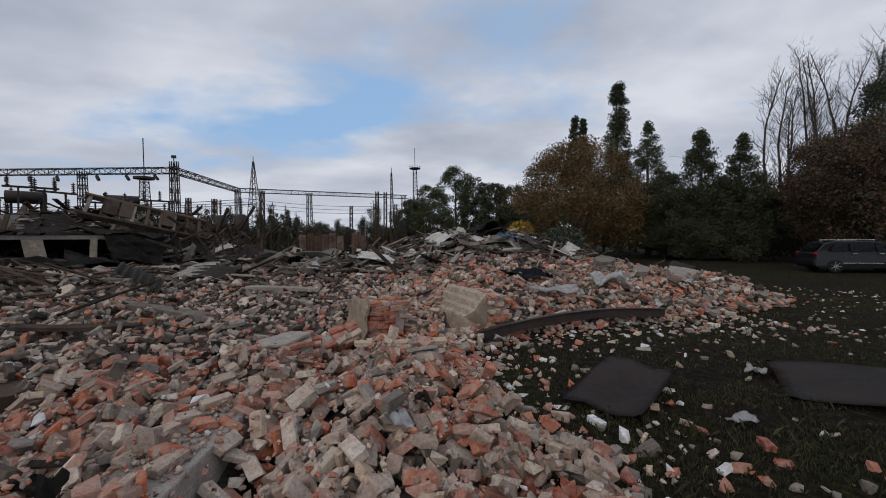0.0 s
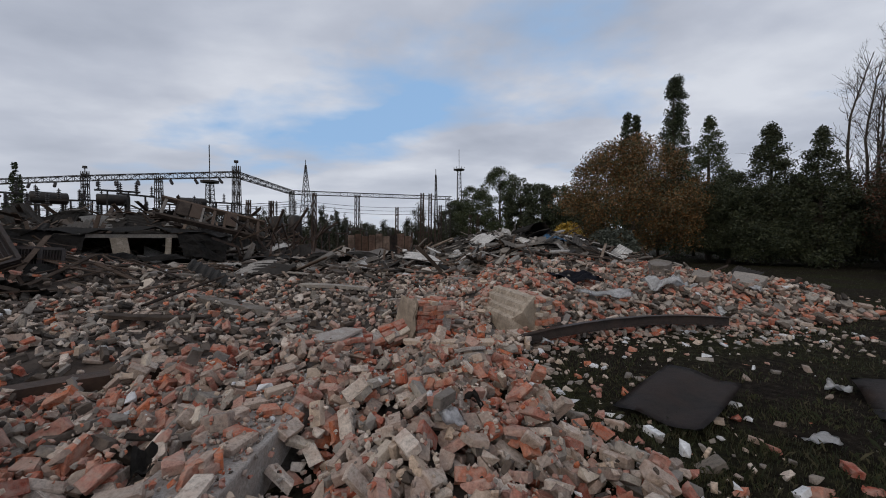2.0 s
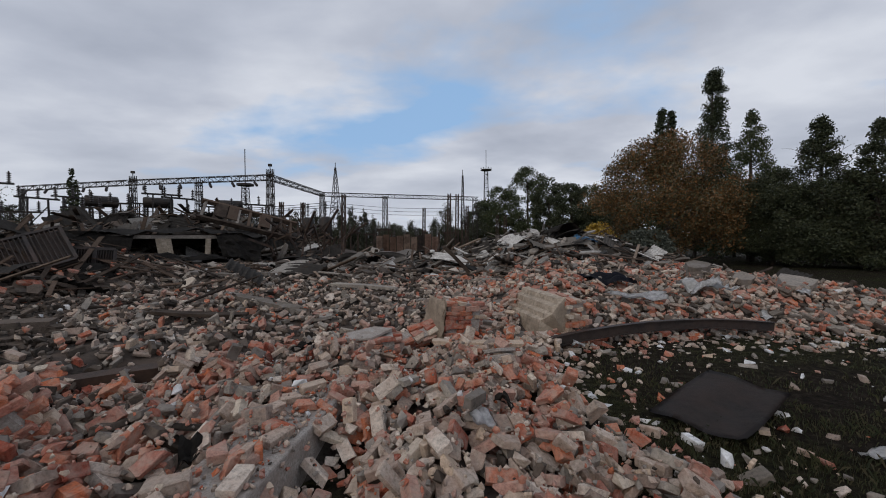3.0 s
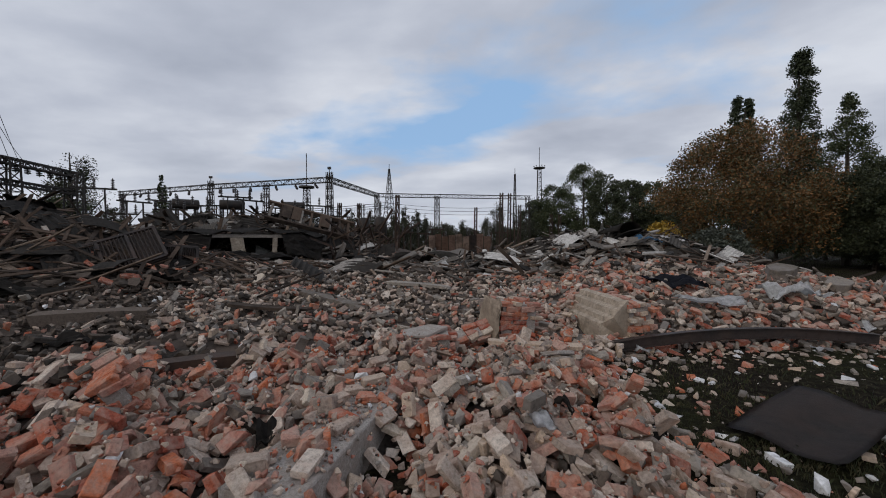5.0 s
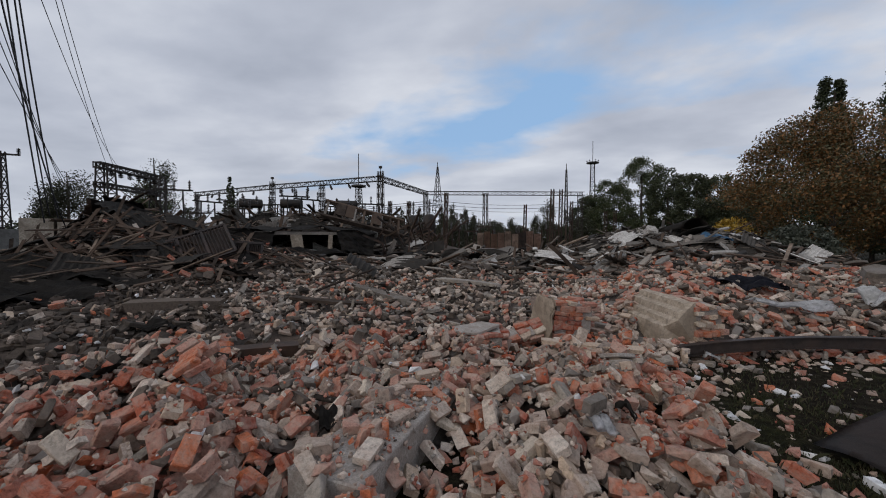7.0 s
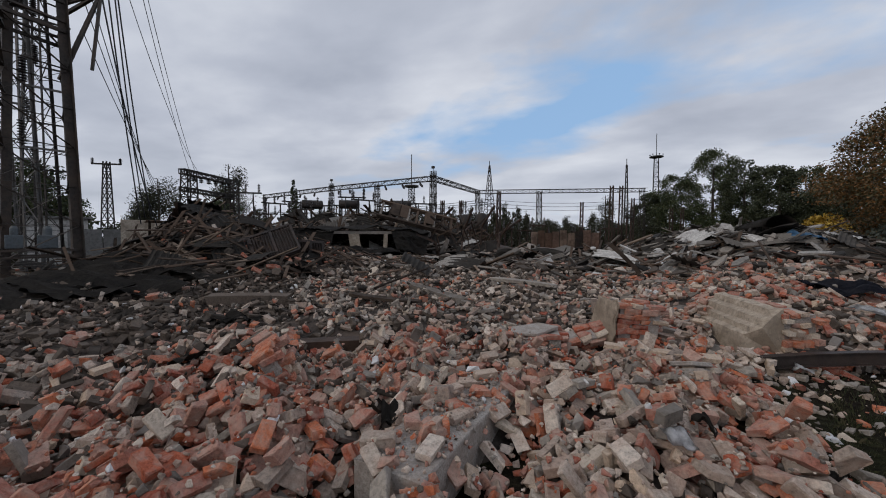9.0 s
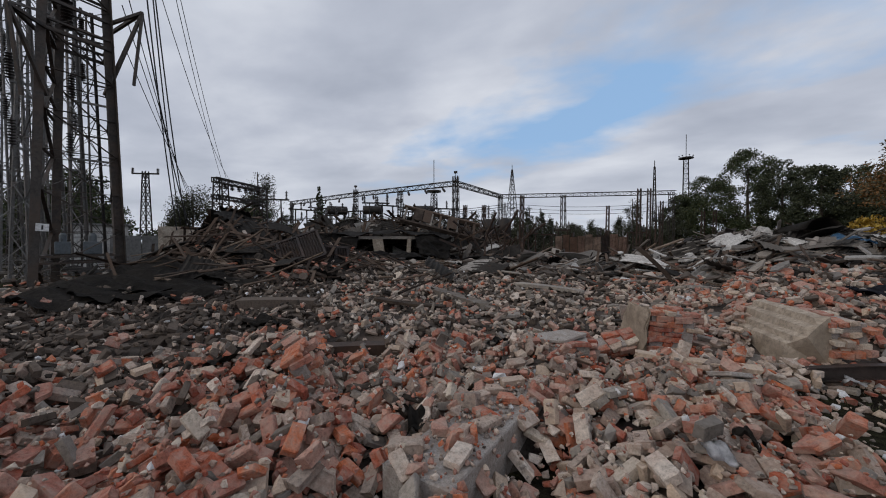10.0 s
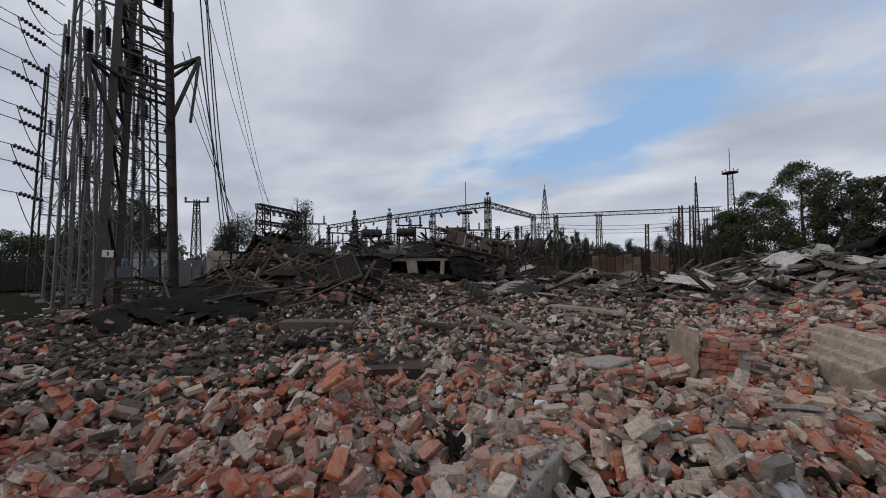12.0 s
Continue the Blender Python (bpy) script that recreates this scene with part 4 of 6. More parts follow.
        tree("shrub", P(az + rs.uniform(-0.8, 0.8), rs.uniform(50, 64)), rs.uniform(3.6, 6.2), rs.uniform(1.6, 2.6), L_OLIVE, "unkempt olive-green shrub among the switchgear", 6500, 0.09, k, group="shrubs in the switchyard", clear=0.02)
    for az, d, h, s, m, sh in ((-54.4, 52, 9.4, 1.5, L_DARK, "cone"), (-49.6, 60, 7.6, 1.3, L_MID, "cone"), (-62.4, 56, 13.4, 3.0, L_OLIVE, "thin"), (-63, 55, 6.4, 2.6, L_MID, "round"), (-69.6, 50, 9.6, 3.2, L_OLIVE, "thin"), (-71.5, 58, 7.0, 2.6, L_OLIVE, "thin")):
        k += 1
        tree("leaning_tree" if sh == "thin" else "green_tree", P(az, d), h, s, m, "slender tree with a light open crown" if sh == "thin" else "small green tree beyond the switchgear", 8000, 0.10, k, sh, clear=0.25)
    for az, d, h, s in ((-80.3, 46, 8.4, 2.6), (-83.0, 50, 7.6, 3.0), (-79.5, 52, 6.6, 3.2), (-84, 60, 6.2, 3.6), (-88, 62, 5.6, 3.6), (-91.5, 64, 6.0, 4.0), (-95, 66, 6.2, 4.0)):
        k += 1
        tree("broadleaf_tree", P(az, d), h, s, L_MID, "low broad tree behind the switchyard", 9000, 0.13, k, group="trees behind the switchyard", clear=0.05)


woods()


# ---- far woods that close the horizon ----
def far_woods():
    rs = np.random.RandomState(77)
    c, q = [], []
    for az in np.arange(-180, 180, 1.1):
        d = rs.uniform(120, 150)
        for k in range(4):
            p = P(az + rs.uniform(-0.6, 0.6), d, rs.uniform(0.5, 5.2 + 1.6 * math.sin(az * 0.21)))
            c.append(tuple(p))
            q.append(rs.uniform(1.4, 2.6))
    v, f = leaf_cloud(rs, c, q, 24000, 0.6, 0.9)
    ob = raw("far_woods", v, f, L_DARK)
    tagged(ob, "dark line of distant woods round the yard", "woods", kind="stuff")


far_woods()


# ---- pylons ----
def pylon(feet, h, top, mat, label, big=False, bays=11, leg=0.13, brace=0.06, sink=0.2):
    """A four-legged lattice tower on given feet; top: how much the plan shrinks at the top."""
    c = sum((Vector(p) for p in feet), Vector()) / 4
    t = thing("pylon", (c.x, c.y, 0), label, "pylon", "pylons of the switchyard")
    o = Vector((c.x, c.y, 0))

    def at(i, u):
        p = Vector(feet[i % 4]) - o
        p.z = 0
        return p * (1 - (1 - top) * u) + Vector((0, 0, -sink + (h + sink) * u))
    joint = None if big else bmesh.new()
    for i in range(4):
        bm = bmesh.new()
        out = at(i, 0)
        angle_bar(bm, at(i, 0), at(i, 1), leg, 0.016, -out)
        part("leg", bm, mat, t)
        bm = bmesh.new()
        block(bm, at(i, 0) + Vector((0, 0, sink)), (0.45, 0.45, 0.3), bevel=0.03)
        part("footing", bm, M_CONC, t, "square concrete footing")
        for k in range(bays):
            u, v = k / bays, (k + 1) / bays
            runs = [(at(i, u), at(i + 1, v)) if (k + i) % 2 else (at(i + 1, u), at(i, v))] + ([(at(i, u), at(i + 1, u))] if k else [])
            for a, b in runs:
                bm = bmesh.new() if big else joint
                bar(bm, a, b, brace, 0.014)
                if big:
                    part("brace", bm, mat, t)
    if not big:
        tagged(part("bracing", joint, mat, t), kind="stuff")
    return t, o, at


def post_insulator(parent, at, h=1.1, r=0.16):
    bm = bmesh.new()
    insulator(bm, at, Vector(at) + Vector((0, 0, h)), r, 9)
    part("insulator", bm, M_INSUL, parent)


def pylons():
    rs = np.random.RandomState(8)
    feet = [P(-83.6, 16.0), P(-76.5, 16.7), P(-77.4, 18.6), P(-82.6, 18.0)]
    t, o, at = pylon(feet, 15.5, 0.5, M_PYLON, "tall brown rust-streaked steel lattice pylon with cross brackets", big=True, bays=13, leg=0.21, brace=0.09)
    # brackets that reach out past the legs
    for z0, side in ((9.1, 1), (8.2, 0)):
        bm = bmesh.new()
        u = (z0 + 0.2) / 15.7
        tip = P(-74.7, 16.4, 9.55) - o if side else P(-85.2, 15.4, 8.2) - o
        a, b = (at(1, u), at(2, u)) if side else (at(0, u), at(3, u))
        for p in (a, b):
            bar(bm, p, tip, 0.09, 0.09)
            bar(bm, p - Vector((0, 0, 2.0)), tip, 0.08, 0.08)
        bar(bm, a, at(0, u) if side else at(1, u), 0.09)
        bar(bm, tip, tip - Vector((0, 0, 2.3)) + (a - tip) * 0.3, 0.07)
        part("bracket", bm, M_PYLON, t)
    for i in range(4):
        for z in (1.25, 1.45, 8.2, 8.5, 10.2):
            bm = bmesh.new()
            bar(bm, at(i, (z + 0.2) / 15.7), at(i + 1, (z + 0.2) / 15.7), 0.1, 0.06)
            part("rail", bm, M_PYLON, t)
    for az, d, z in ((-77.9, 17.0, 10.3), (-81.0, 17.0, 8.5), (-79.0, 17.6, 11.6), (-82.5, 17.0, 12.2)):
        post_insulator(t, P(az, d, z) - o)
    bm = bmesh.new()
    block(bm, (0, 0, 0), (0.27, 0.02, 0.22), pose(*(P(-83.1, 15.85, 2.3) - o), 0, 4, 83), 0.004)
    plate = part("sign_plate", bm, M_WHITE, t, "small white number plate")
    bm = bmesh.new()
    block(bm, (0.0, -0.014, 0), (0.04, 0.006, 0.13), pose(*(P(-83.1, 15.85, 2.3) - o), 0, 4, 83))
    part("marking", bm, M_WIRE, plate)
    for az, d, s in ((-79.3, 17.0, 0.6), (-81.6, 17.2, 0.5)):
        b = thing("terminal_box", P(az, d, 1.5), "small blue-grey switch box on the pylon's rail", "switch box", "switch boxes", turn=80)
        bm = bmesh.new()
        block(bm, (0, 0, 0.2), (0.75 * s, 0.4, 0.4), bevel=0.03)
        part("cabinet", bm, M_BOX, b)
        bm = bmesh.new()
        tube(bm, [(0, 0, 0.4), (0, 0, 0.6), (0, 0, 0.68)], [0.18 * s, 0.18 * s, 0.1 * s], 12)
        part("drum", bm, M_BOX, b)
    rows = [(-81.4, 24.0, 16.0, 0.85, M_STEELG), (-79.6, 31.0, 15.5, 0.9, M_STEEL), (-85.0, 23.0, 16.5, 1.0, M_STEELG), (-83.2, 27.5, 16.0, 1.1, M_STEELG), (-86.0, 30.0, 15.8, 1.1, M_STEELG), (-85.0, 36.5, 15.0, 1.1, M_STEELG), (-87.4, 38.5, 16.2, 1.2, M_STEEL), (-84.0, 44, 15.0, 1.2, M_STEEL)]
    for az, d, h, w, m in rows:
        c = P(az, d)
        a = radians(12 + az)
        ft = [c + Vector((math.cos(a + k * math.pi / 2 + 0.785), math.sin(a + k * math.pi / 2 + 0.785), 0)) * w for k in range(4)]
        t, o, at = pylon(ft, h, 0.42, m, "tapered grey steel lattice pylon in a row of pylons" if m is M_STEELG else "dark lattice pylon at the end of the row", bays=13, leg=0.105, brace=0.045)
        for z in (5.5, 8.0, 11.0, 13.5):
            p = P(az + rs.uniform(-0.8, 0.8), d - 1.0, z) - o
            post_insulator(t, p, 1.2, 0.15)
            bm = bmesh.new()
            bar(bm, p, p + Vector((0.2, 1.4, 0)), 0.08)
            part("crossarm", bm, m, t)
    # slack conductors
    def lines(name, label, runs, r):
        w = thing(name, (runs[0][0].x, runs[0][0].y, 0), label, "cable")
        for a, b, sag in runs:
            bm = bmesh.new()
            wire(bm, a - w.location, b - w.location, sag, r, 20)
            part("cable", bm, M_WIRE, w)
        return w
    lines("power_line", "long thin conductors running down from the pylon to the portal", [(P(-74.7, 16.5, 15.4), P(-66.6, 40, 7.6), 0.7), (P(-74.5, 16.3, 15.7), P(-66.0, 40.2, 7.6), 0.9), (P(-75.4, 16.6, 13.2), P(-65.4, 40.5, 7.4), 1.3), (P(-76.0, 16.8, 10.2), P(-69.0, 38, 3.4), 0.8), (P(-76.5, 16.8, 9.8), P(-68.2, 38, 3.2), 1.0), (P(-76.2, 17.5, 8.6), P(-67.6, 38, 3.0), 0.6)], 0.018)
    lines("torn_cable", "bundle of torn black cables hanging down to the heap", [(P(-74.7, 16.4, 14.5), P(-71.2, 21, 2.7), 1.2), (P(-74.6, 16.4, 14.2), P(-70.6, 20.6, 2.6), 0.9), (P(-74.7, 16.4, 9.6), P(-70.0, 20, 2.2), 0.7), (P(-74.8, 16.4, 12.0), P(-71.6, 20, 2.4), 0.5)], 0.024)
    w = thing("strung_conductors", P(-98, 30), "conductors with strings of dark disc insulators", "cable")
    o = Vector(w.location)
    for k in range(11):
        z = 5.4 + 1.15 * k + rs.uniform(-0.3, 0.3)
        a, b = P(-97, 27, z + 1.2), P(-86.8, 30, z)
        p, q = a.lerp(b, 0.60 + 0.1 * rs.rand()), None
        q = p + (b - a).normalized() * 1.3
        bm = bmesh.new()
        wire(bm, a - o, p - o, 0.2, 0.022)
        wire(bm, q - o, b - o, 0.05, 0.022)
        part("cable", bm, M_WIRE, w)
        bm = bmesh.new()
        insulator(bm, p - o, q - o, 0.13, 6)
        part("insulator", bm, M_INSUL, w)
        if k % 2 == 0:
            bm = bmesh.new()
            wire(bm, p - o, b - o - Vector((0, 0, 1.6)), 1.2, 0.02)
            part("jumper", bm, M_WIRE, w)


pylons()


def portal():
    a, b = P(-66.7, 40), P(-62.0, 44.5)
    t = thing("portal_frame", a.lerp(b, 0.5), "black steel portal with two crossbeams and hanging insulators", "portal")
    o = Vector(t.location)
    for p in (a, b):
        bm = bmesh.new()
        lattice_post(bm, p - o, p - o + Vector((0, 0, 7.7)), 1.2, 0.8, 10, 0.11, 0.055, 30)
        part("column", bm, M_STEEL, t)
    for z, h in ((7.5, 0.4), (6.0, 0.3)):
        bm = bmesh.new()
        e = (b - a).normalized() * 0.8
        lattice_beam(bm, a - o - e + Vector((0, 0, z)), b - o + e + Vector((0, 0, z)), 0.5, h, 9, 0.1, 0.06)
        part("crossbeam", bm, M_STEEL, t)
    for k in range(6):
        p = a.lerp(b, (k + 0.5) / 6) - o
        bm = bmesh.new()
        insulator(bm, p + Vector((0, 0, 7.3)), p + Vector((0.1, 0, 6.75)), 0.2, 3)
        part("insulator", bm, M_INSUL, t)


portal()


def yard_pole():
    t = thing("power_pole", P(-74.4, 42), "dark A-shaped power pole with one crossarm", "pole")
    bm = bmesh.new()
    lattice_post(bm, (0, 0, 0), (0, 0, 8.1), 0.75, 0.3, 10, 0.1, 0.05, 30)
    part("shaft", bm, M_STEEL, t)
    bm = bmesh.new()
    bar(bm, (-0.75, -0.75, 7.9), (0.75, 0.75, 7.9), 0.12)
    part("crossarm", bm, M_STEEL, t)
    for s in (-1, 1):
        post_insulator(t, (s * 0.7, s * 0.7, 7.9), 0.5, 0.12)


yard_pole()


# ---- switchgear behind the ruin ----
def transformer(at, turn, label):
    t = thing("transformer", at, label, "transformer", "oil transformers", turn=turn)
    bm = bmesh.new()
    block(bm, (0, 0, 1.5), (2.6, 1.5, 2.4), bevel=0.05)
    part("tank", bm, M_STEEL, t)
    for s in (-1, 1):
        for k in range(7):
            bm = bmesh.new()
            block(bm, (-1.05 + 0.35 * k, s * 1.0, 1.5), (0.06, 0.45, 2.0), bevel=0.015)
            part("fin", bm, M_STEEL, t)
    bm = bmesh.new()
    tube(bm, [(-0.85, 0, 3.9), (-0.8, 0, 3.9), (0.8, 0, 3.9), (0.85, 0, 3.9)], [0.28, 0.37, 0.37, 0.28], 16)
    part("conservator", bm, M_STEEL, t, "dark cylindrical oil vessel", True)
    for s in (-0.6, 0.6):
        bm = bmesh.new()
        bar(bm, (s, 0, 2.6), (s, 0, 3.55), 0.12)
        part("bracket", bm, M_STEEL, t)
    for s in (-0.7, 0.7):
        bm = bmesh.new()
        bar(bm, (-1.3, s, 0.2), (1.3, s, 0.2), 0.3)
        part("skid", bm, M_STEEL, t)
    for k in range(3):
        post_insulator(t, (-0.8 + 0.8 * k, 0.5, 2.7), 1.0, 0.13)


def switchyard():
    for az, d, z, turn in ((-52.0, 34, 0.75, 60), (-46.9, 33, 0.75, 48), (-39.3, 33, 0.8, 40)):
        transformer(P(az, d, z), turn, "dark oil transformer with a cylindrical vessel on top")
    for az, d, z in ((-27.2, 30, 0.5), (-29.6, 33, 0.6)):
        t = thing("circuit_breaker", P(az, d, z), "blackened circuit breaker tank on a steel frame", "switchgear", "circuit breakers")
        bm = bmesh.new()
        tube(bm, [(0, 0, 1.6), (0, 0, 1.7), (0, 0, 3.1), (0, 0, 3.3)], [0.3, 0.5, 0.5, 0.25], 14)
        part("tank", bm, M_STEEL, t, "", True)
        bm = bmesh.new()
        for sx in (-0.45, 0.45):
            for sy in (-0.45, 0.45):
                bar(bm, (sx, sy, -0.4), (sx, sy, 1.7), 0.09)
        part("frame", bm, M_RUST, t)
        post_insulator(t, (0, 0, 3.3), 1.2, 0.14)
    rs = np.random.RandomState(41)
    for k in range(12):
        az, d = -33 + 2.4 * k + rs.uniform(-0.5, 0.5), rs.uniform(33, 48)
        t = thing("disconnector_stand", P(az, d, 0), "slim rusty steel stand with a pale post insulator", "switchgear", "stands in the switchyard", turn=rs.uniform(0, 90))
        h = rs.uniform(2.0, 3.9)
        bm = bmesh.new()
        for s in (-1, 1):
            bar(bm, (s * 0.5, 0, 0), (s * 0.45, 0, h), 0.09)
        bar(bm, (-0.8, 0, h), (0.8, 0, h), 0.12)
        bar(bm, (-0.5, 0, h * 0.4), (0.45, 0, h * 0.75), 0.05)
        part("frame", bm, M_RUST, t)
        for s in (-0.6, 0.6):
            bm = bmesh.new()
            insulator(bm, (s, 0, h), (s, 0, h + 0.9), 0.12, 6)
            part("insulator", bm, M_STEELG if k % 3 == 0 else M_INSUL, t)
    for k in range(16):
        az, d = -60 + 1.75 * k + rs.uniform(-0.6, 0.6), rs.uniform(30, 37)
        t = thing("disconnector_stand", P(az, d, 0), "slim dark steel stand with post insulators", "switchgear", "stands in the switchyard", turn=rs.uniform(0, 90))
        h = rs.uniform(3.2, 5.4)
        bm = bmesh.new()
        for s in (-1, 1):
            bar(bm, (s * 0.6, 0, 0), (s * 0.5, 0, h), 0.08)
        bar(bm, (-1.1, 0, h), (1.1, 0, h), 0.11)
        bar(bm, (-0.6, 0, h * 0.6), (0.5, 0, h * 0.9), 0.05)
        part("frame", bm, M_STEEL, t)
        for s in (-0.9, 0, 0.9):
            bm = bmesh.new()
            insulator(bm, (s, 0, h), (s, 0, h + 0.7), 0.11, 5)
            part("insulator", bm, M_INSUL, t)
    for k, (az, d, h) in enumerate(((-9.2, 36, 6.4), (-8.0, 38, 6.6), (-6.5, 44, 6.0), (-2.0, 46, 5.0), (-0.8, 46, 5.0), (-13.0, 42, 5.6), (-24.8, 34, 6.0), (-30.4, 34, 5.2), (-33.2, 36, 5.4))):
        t = thing("steel_post", P(az, d), "slim upright steel post in the switchyard", "post", "posts in the switchyard")
        bm = bmesh.new()
        lattice_post(bm, (0, 0, 0), (0.1, 0, h), 0.3, 0.24, 9, 0.07, 0.035)
        part("shaft", bm, M_RUST, t)
    # low shed wall of odd sheets
    t = thing("sheet_fence", P(-15.3, 27), "low wall of rust-stained and blackened metal sheets", "fence")
    o = Vector(t.location)
    a, b = P(-20.0, 28), P(-10.6, 26.5)
    n = 9
    for k in range(n):
        p, q = a.lerp(b, (k + 0.04) / n) - o, a.lerp(b, (k + 0.96) / n) - o
        bm = bmesh.new()
        m = 10
        lo, hi = [], []
        for j in range(m + 1):
            c = p.lerp(q, j / m) + Vector((0, 0.04 * (j % 2), 0))
            lo.append(bm.verts.new(c + Vector((0, 0, 0.35))))
            hi.append(bm.verts.new(c + Vector((0, 0, 2.3 + 0.1 * math.sin(k * 2.1)))))
        for j in range(m):
            bm.faces.new((lo[j], lo[j + 1], hi[j + 1], hi[j]))
        bmesh.ops.solidify(bm, geom=bm.faces[:], thickness=0.02)
        part("panel", bm, M_CORR, t)
    bm = bmesh.new()
    for k in range(5):
        c = a.lerp(b, k / 4) - o
        bar(bm, c + Vector((0, 0.12, 0)), c + Vector((0, 0.12, 2.5)), 0.09)
    bar(bm, a - o + Vector((0, 0.1, 2.2)), b - o + Vector((0, 0.1, 2.15)), 0.07)
    part("frame", bm, M_RUST, t)


switchyard()


def masts():
    t = thing("floodlight_mast", P(-3.6, 130), "far lattice mast with a ring of floodlights", "mast")
    bm = bmesh.new()
    lattice_post(bm, (0, 0, 0), (0, 0, 26), 2.0, 1.1, 18, 0.16, 0.09)
    part("shaft", bm, M_STEEL, t)
    bm = bmesh.new()
    tube(bm, [(0, 0, 26), (0, 0, 26.3)], [1.9, 1.9], 12)
    bar(bm, (0, 0, 26), (0, 0, 33), 0.16)
    part("platform", bm, M_STEEL, t)
    for k in range(6):
        floodlight(t, (1.7 * math.cos(k * 1.05), 1.7 * math.sin(k * 1.05), 26.7), k * 60)
    for az, d, h, w0, w1, name, label in ((-25.9, 130, 26.5, 4.5, 0.3, "lattice_tower", "far pointed lattice tower"), (-7.1, 110, 21, 1.3, 0.25, "lattice_tower", "far slim lattice tower"), (-37.6, 115, 17.5, 2.4, 1.2, "antenna_mast", "far lattice mast with a thin antenna")):
        t = thing(name, P(az, d), label, "tower")
        bm = bmesh.new()
        lattice_post(bm, (0, 0, 0), (0, 0, h), w0, w1, 16, 0.16, 0.09)
        part("shaft", bm, M_STEEL, t)
        bm = bmesh.new()
        bar(bm, (0, 0, h), (0, 0, h + (9.5 if name == "antenna_mast" else 1.6)), 0.16)
        if name == "antenna_mast":
            tube(bm, [(0, 0, h - 0.3), (0, 0, h + 0.2)], [2.2, 2.2], 10)
        part("antenna", bm, M_STEEL, t)


masts()


# ---- walls beyond the pylon ----
def outbuildings():
    t = thing("white_outbuilding", P(-78.6, 36), "low whitewashed outbuilding beyond the pylon", "building", turn=78)
    bm = bmesh.new()
    block(bm, (0, 2.0, 1.55), (3.2, 4.0, 3.1), bevel=0.02)
    part("wall", bm, M_WALLW, t)
    bm = bmesh.new()
    block(bm, (0, 2.0, 3.16), (3.6, 4.4, 0.14), bevel=0.03)
    part("roof", bm, M_WALLG, t)
    t = thing("concrete_fence", P(-75.4, 35), "grey concrete slab fence beyond the heap", "fence", turn=76)
    for k in (1, 2):
        bm = bmesh.new()
        block(bm, (-2.3 + 1.75 * k, 0, 1.2), (1.7, 0.12, 2.4), bevel=0.015)
        part("slab", bm, M_WALLG, t)
    t = thing("grey_container", P(-90.5, 46), "long dark grey metal container on the grass", "container", turn=90)
    bm = bmesh.new()
    block(bm, (0, 1.2, 1.25), (6.0, 2.4, 2.3), bevel=0.05)
    part("shell", bm, M_STEEL, t)
    for k in range(14):
        bm = bmesh.new()
        block(bm, (-2.8 + 0.43 * k, -0.03, 1.25), (0.16, 0.06, 2.0), bevel=0.01)
        part("rib", bm, M_STEEL, t)
    bm = bmesh.new()
    for s in (-2.6, 2.6):
        block(bm, (s, 1.2, 0.06), (0.3, 2.2, 0.2))
    part("skid", bm, M_STEEL, t)
    t = thing("tan_wall", P(-70.6, 27), "stub of a tan plastered wall behind the heap", "wall", turn=70)
    bm = bmesh.new()
    block(bm, (0, 0, 1.5), (2.6, 0.4, 2.6), bevel=0.03)
    part("wall", bm, M_PLASTER, t)


outbuildings()


# ---- the fallen building ----
def loose(name, kind, size, at, turn, mat, label, category, group="", rs=RS):
    """One large broken piece as a thing of its own; at: its middle, turn: three angles."""
    fn = {"slab": slab_shape, "plank": plank_shape, "rock": rock_shape}[kind]
    v, f = fn(rs, size)
    ob = raw(name, v, f, mat)
    ob.matrix_world = pose(*at, *turn)
    return tagged(ob, label, category, group)


def drape(name, at, size, mat, label, category, seed, rough=0.12, turn=0.0, tilt=(0, 0), follow=True, n=16, parent=None):
    """A limp sheet lying over the rubble."""
    rs = np.random.RandomState(seed)
    bm = bmesh.new()
    g = {}
    ca, sa = math.cos(radians(turn)), math.sin(radians(turn))
    ph = rs.uniform(0, 6.28, 6)
    for i in range(n + 1):
        for j in range(n + 1):
            u, v = i / n - 0.5, j / n - 0.5
            k = 1 + 0.10 * math.sin(7 * v + ph[0]) * (abs(u) > 0.4) + 0.1 * math.sin(6 * u + ph[1]) * (abs(v) > 0.4)
            lx, ly = u * size[0] * k, v * size[1] * k
            x, y = at[0] + lx * ca - ly * sa, at[1] + lx * sa + ly * ca
            z = (float(height(x, y)) if follow else 0) + at[2] + lx * math.tan(radians(tilt[0])) + ly * math.tan(radians(tilt[1]))
            z += rough * (math.sin(5 * u + 3 * v + ph[2]) * 0.5 + math.sin(11 * v - 4 * u + ph[3]) * 0.3 + math.sin(17 * u + ph[4]) * 0.15 + rs.normal(0, 0.08))
            g[i, j] = bm.verts.new((x - at[0], y - at[1], z))
    for i in range(n):
        for j in range(n):
            bm.faces.new((g[i, j], g[i + 1, j], g[i + 1, j + 1], g[i, j + 1]))
    bmesh.ops.solidify(bm, geom=bm.faces[:], thickness=0.012)
    ob = finish(name, bm, mat, None, "", mat is not M_FELT)
    ob.location = (at[0], at[1], 0)
    return tagged(ob, label, category)


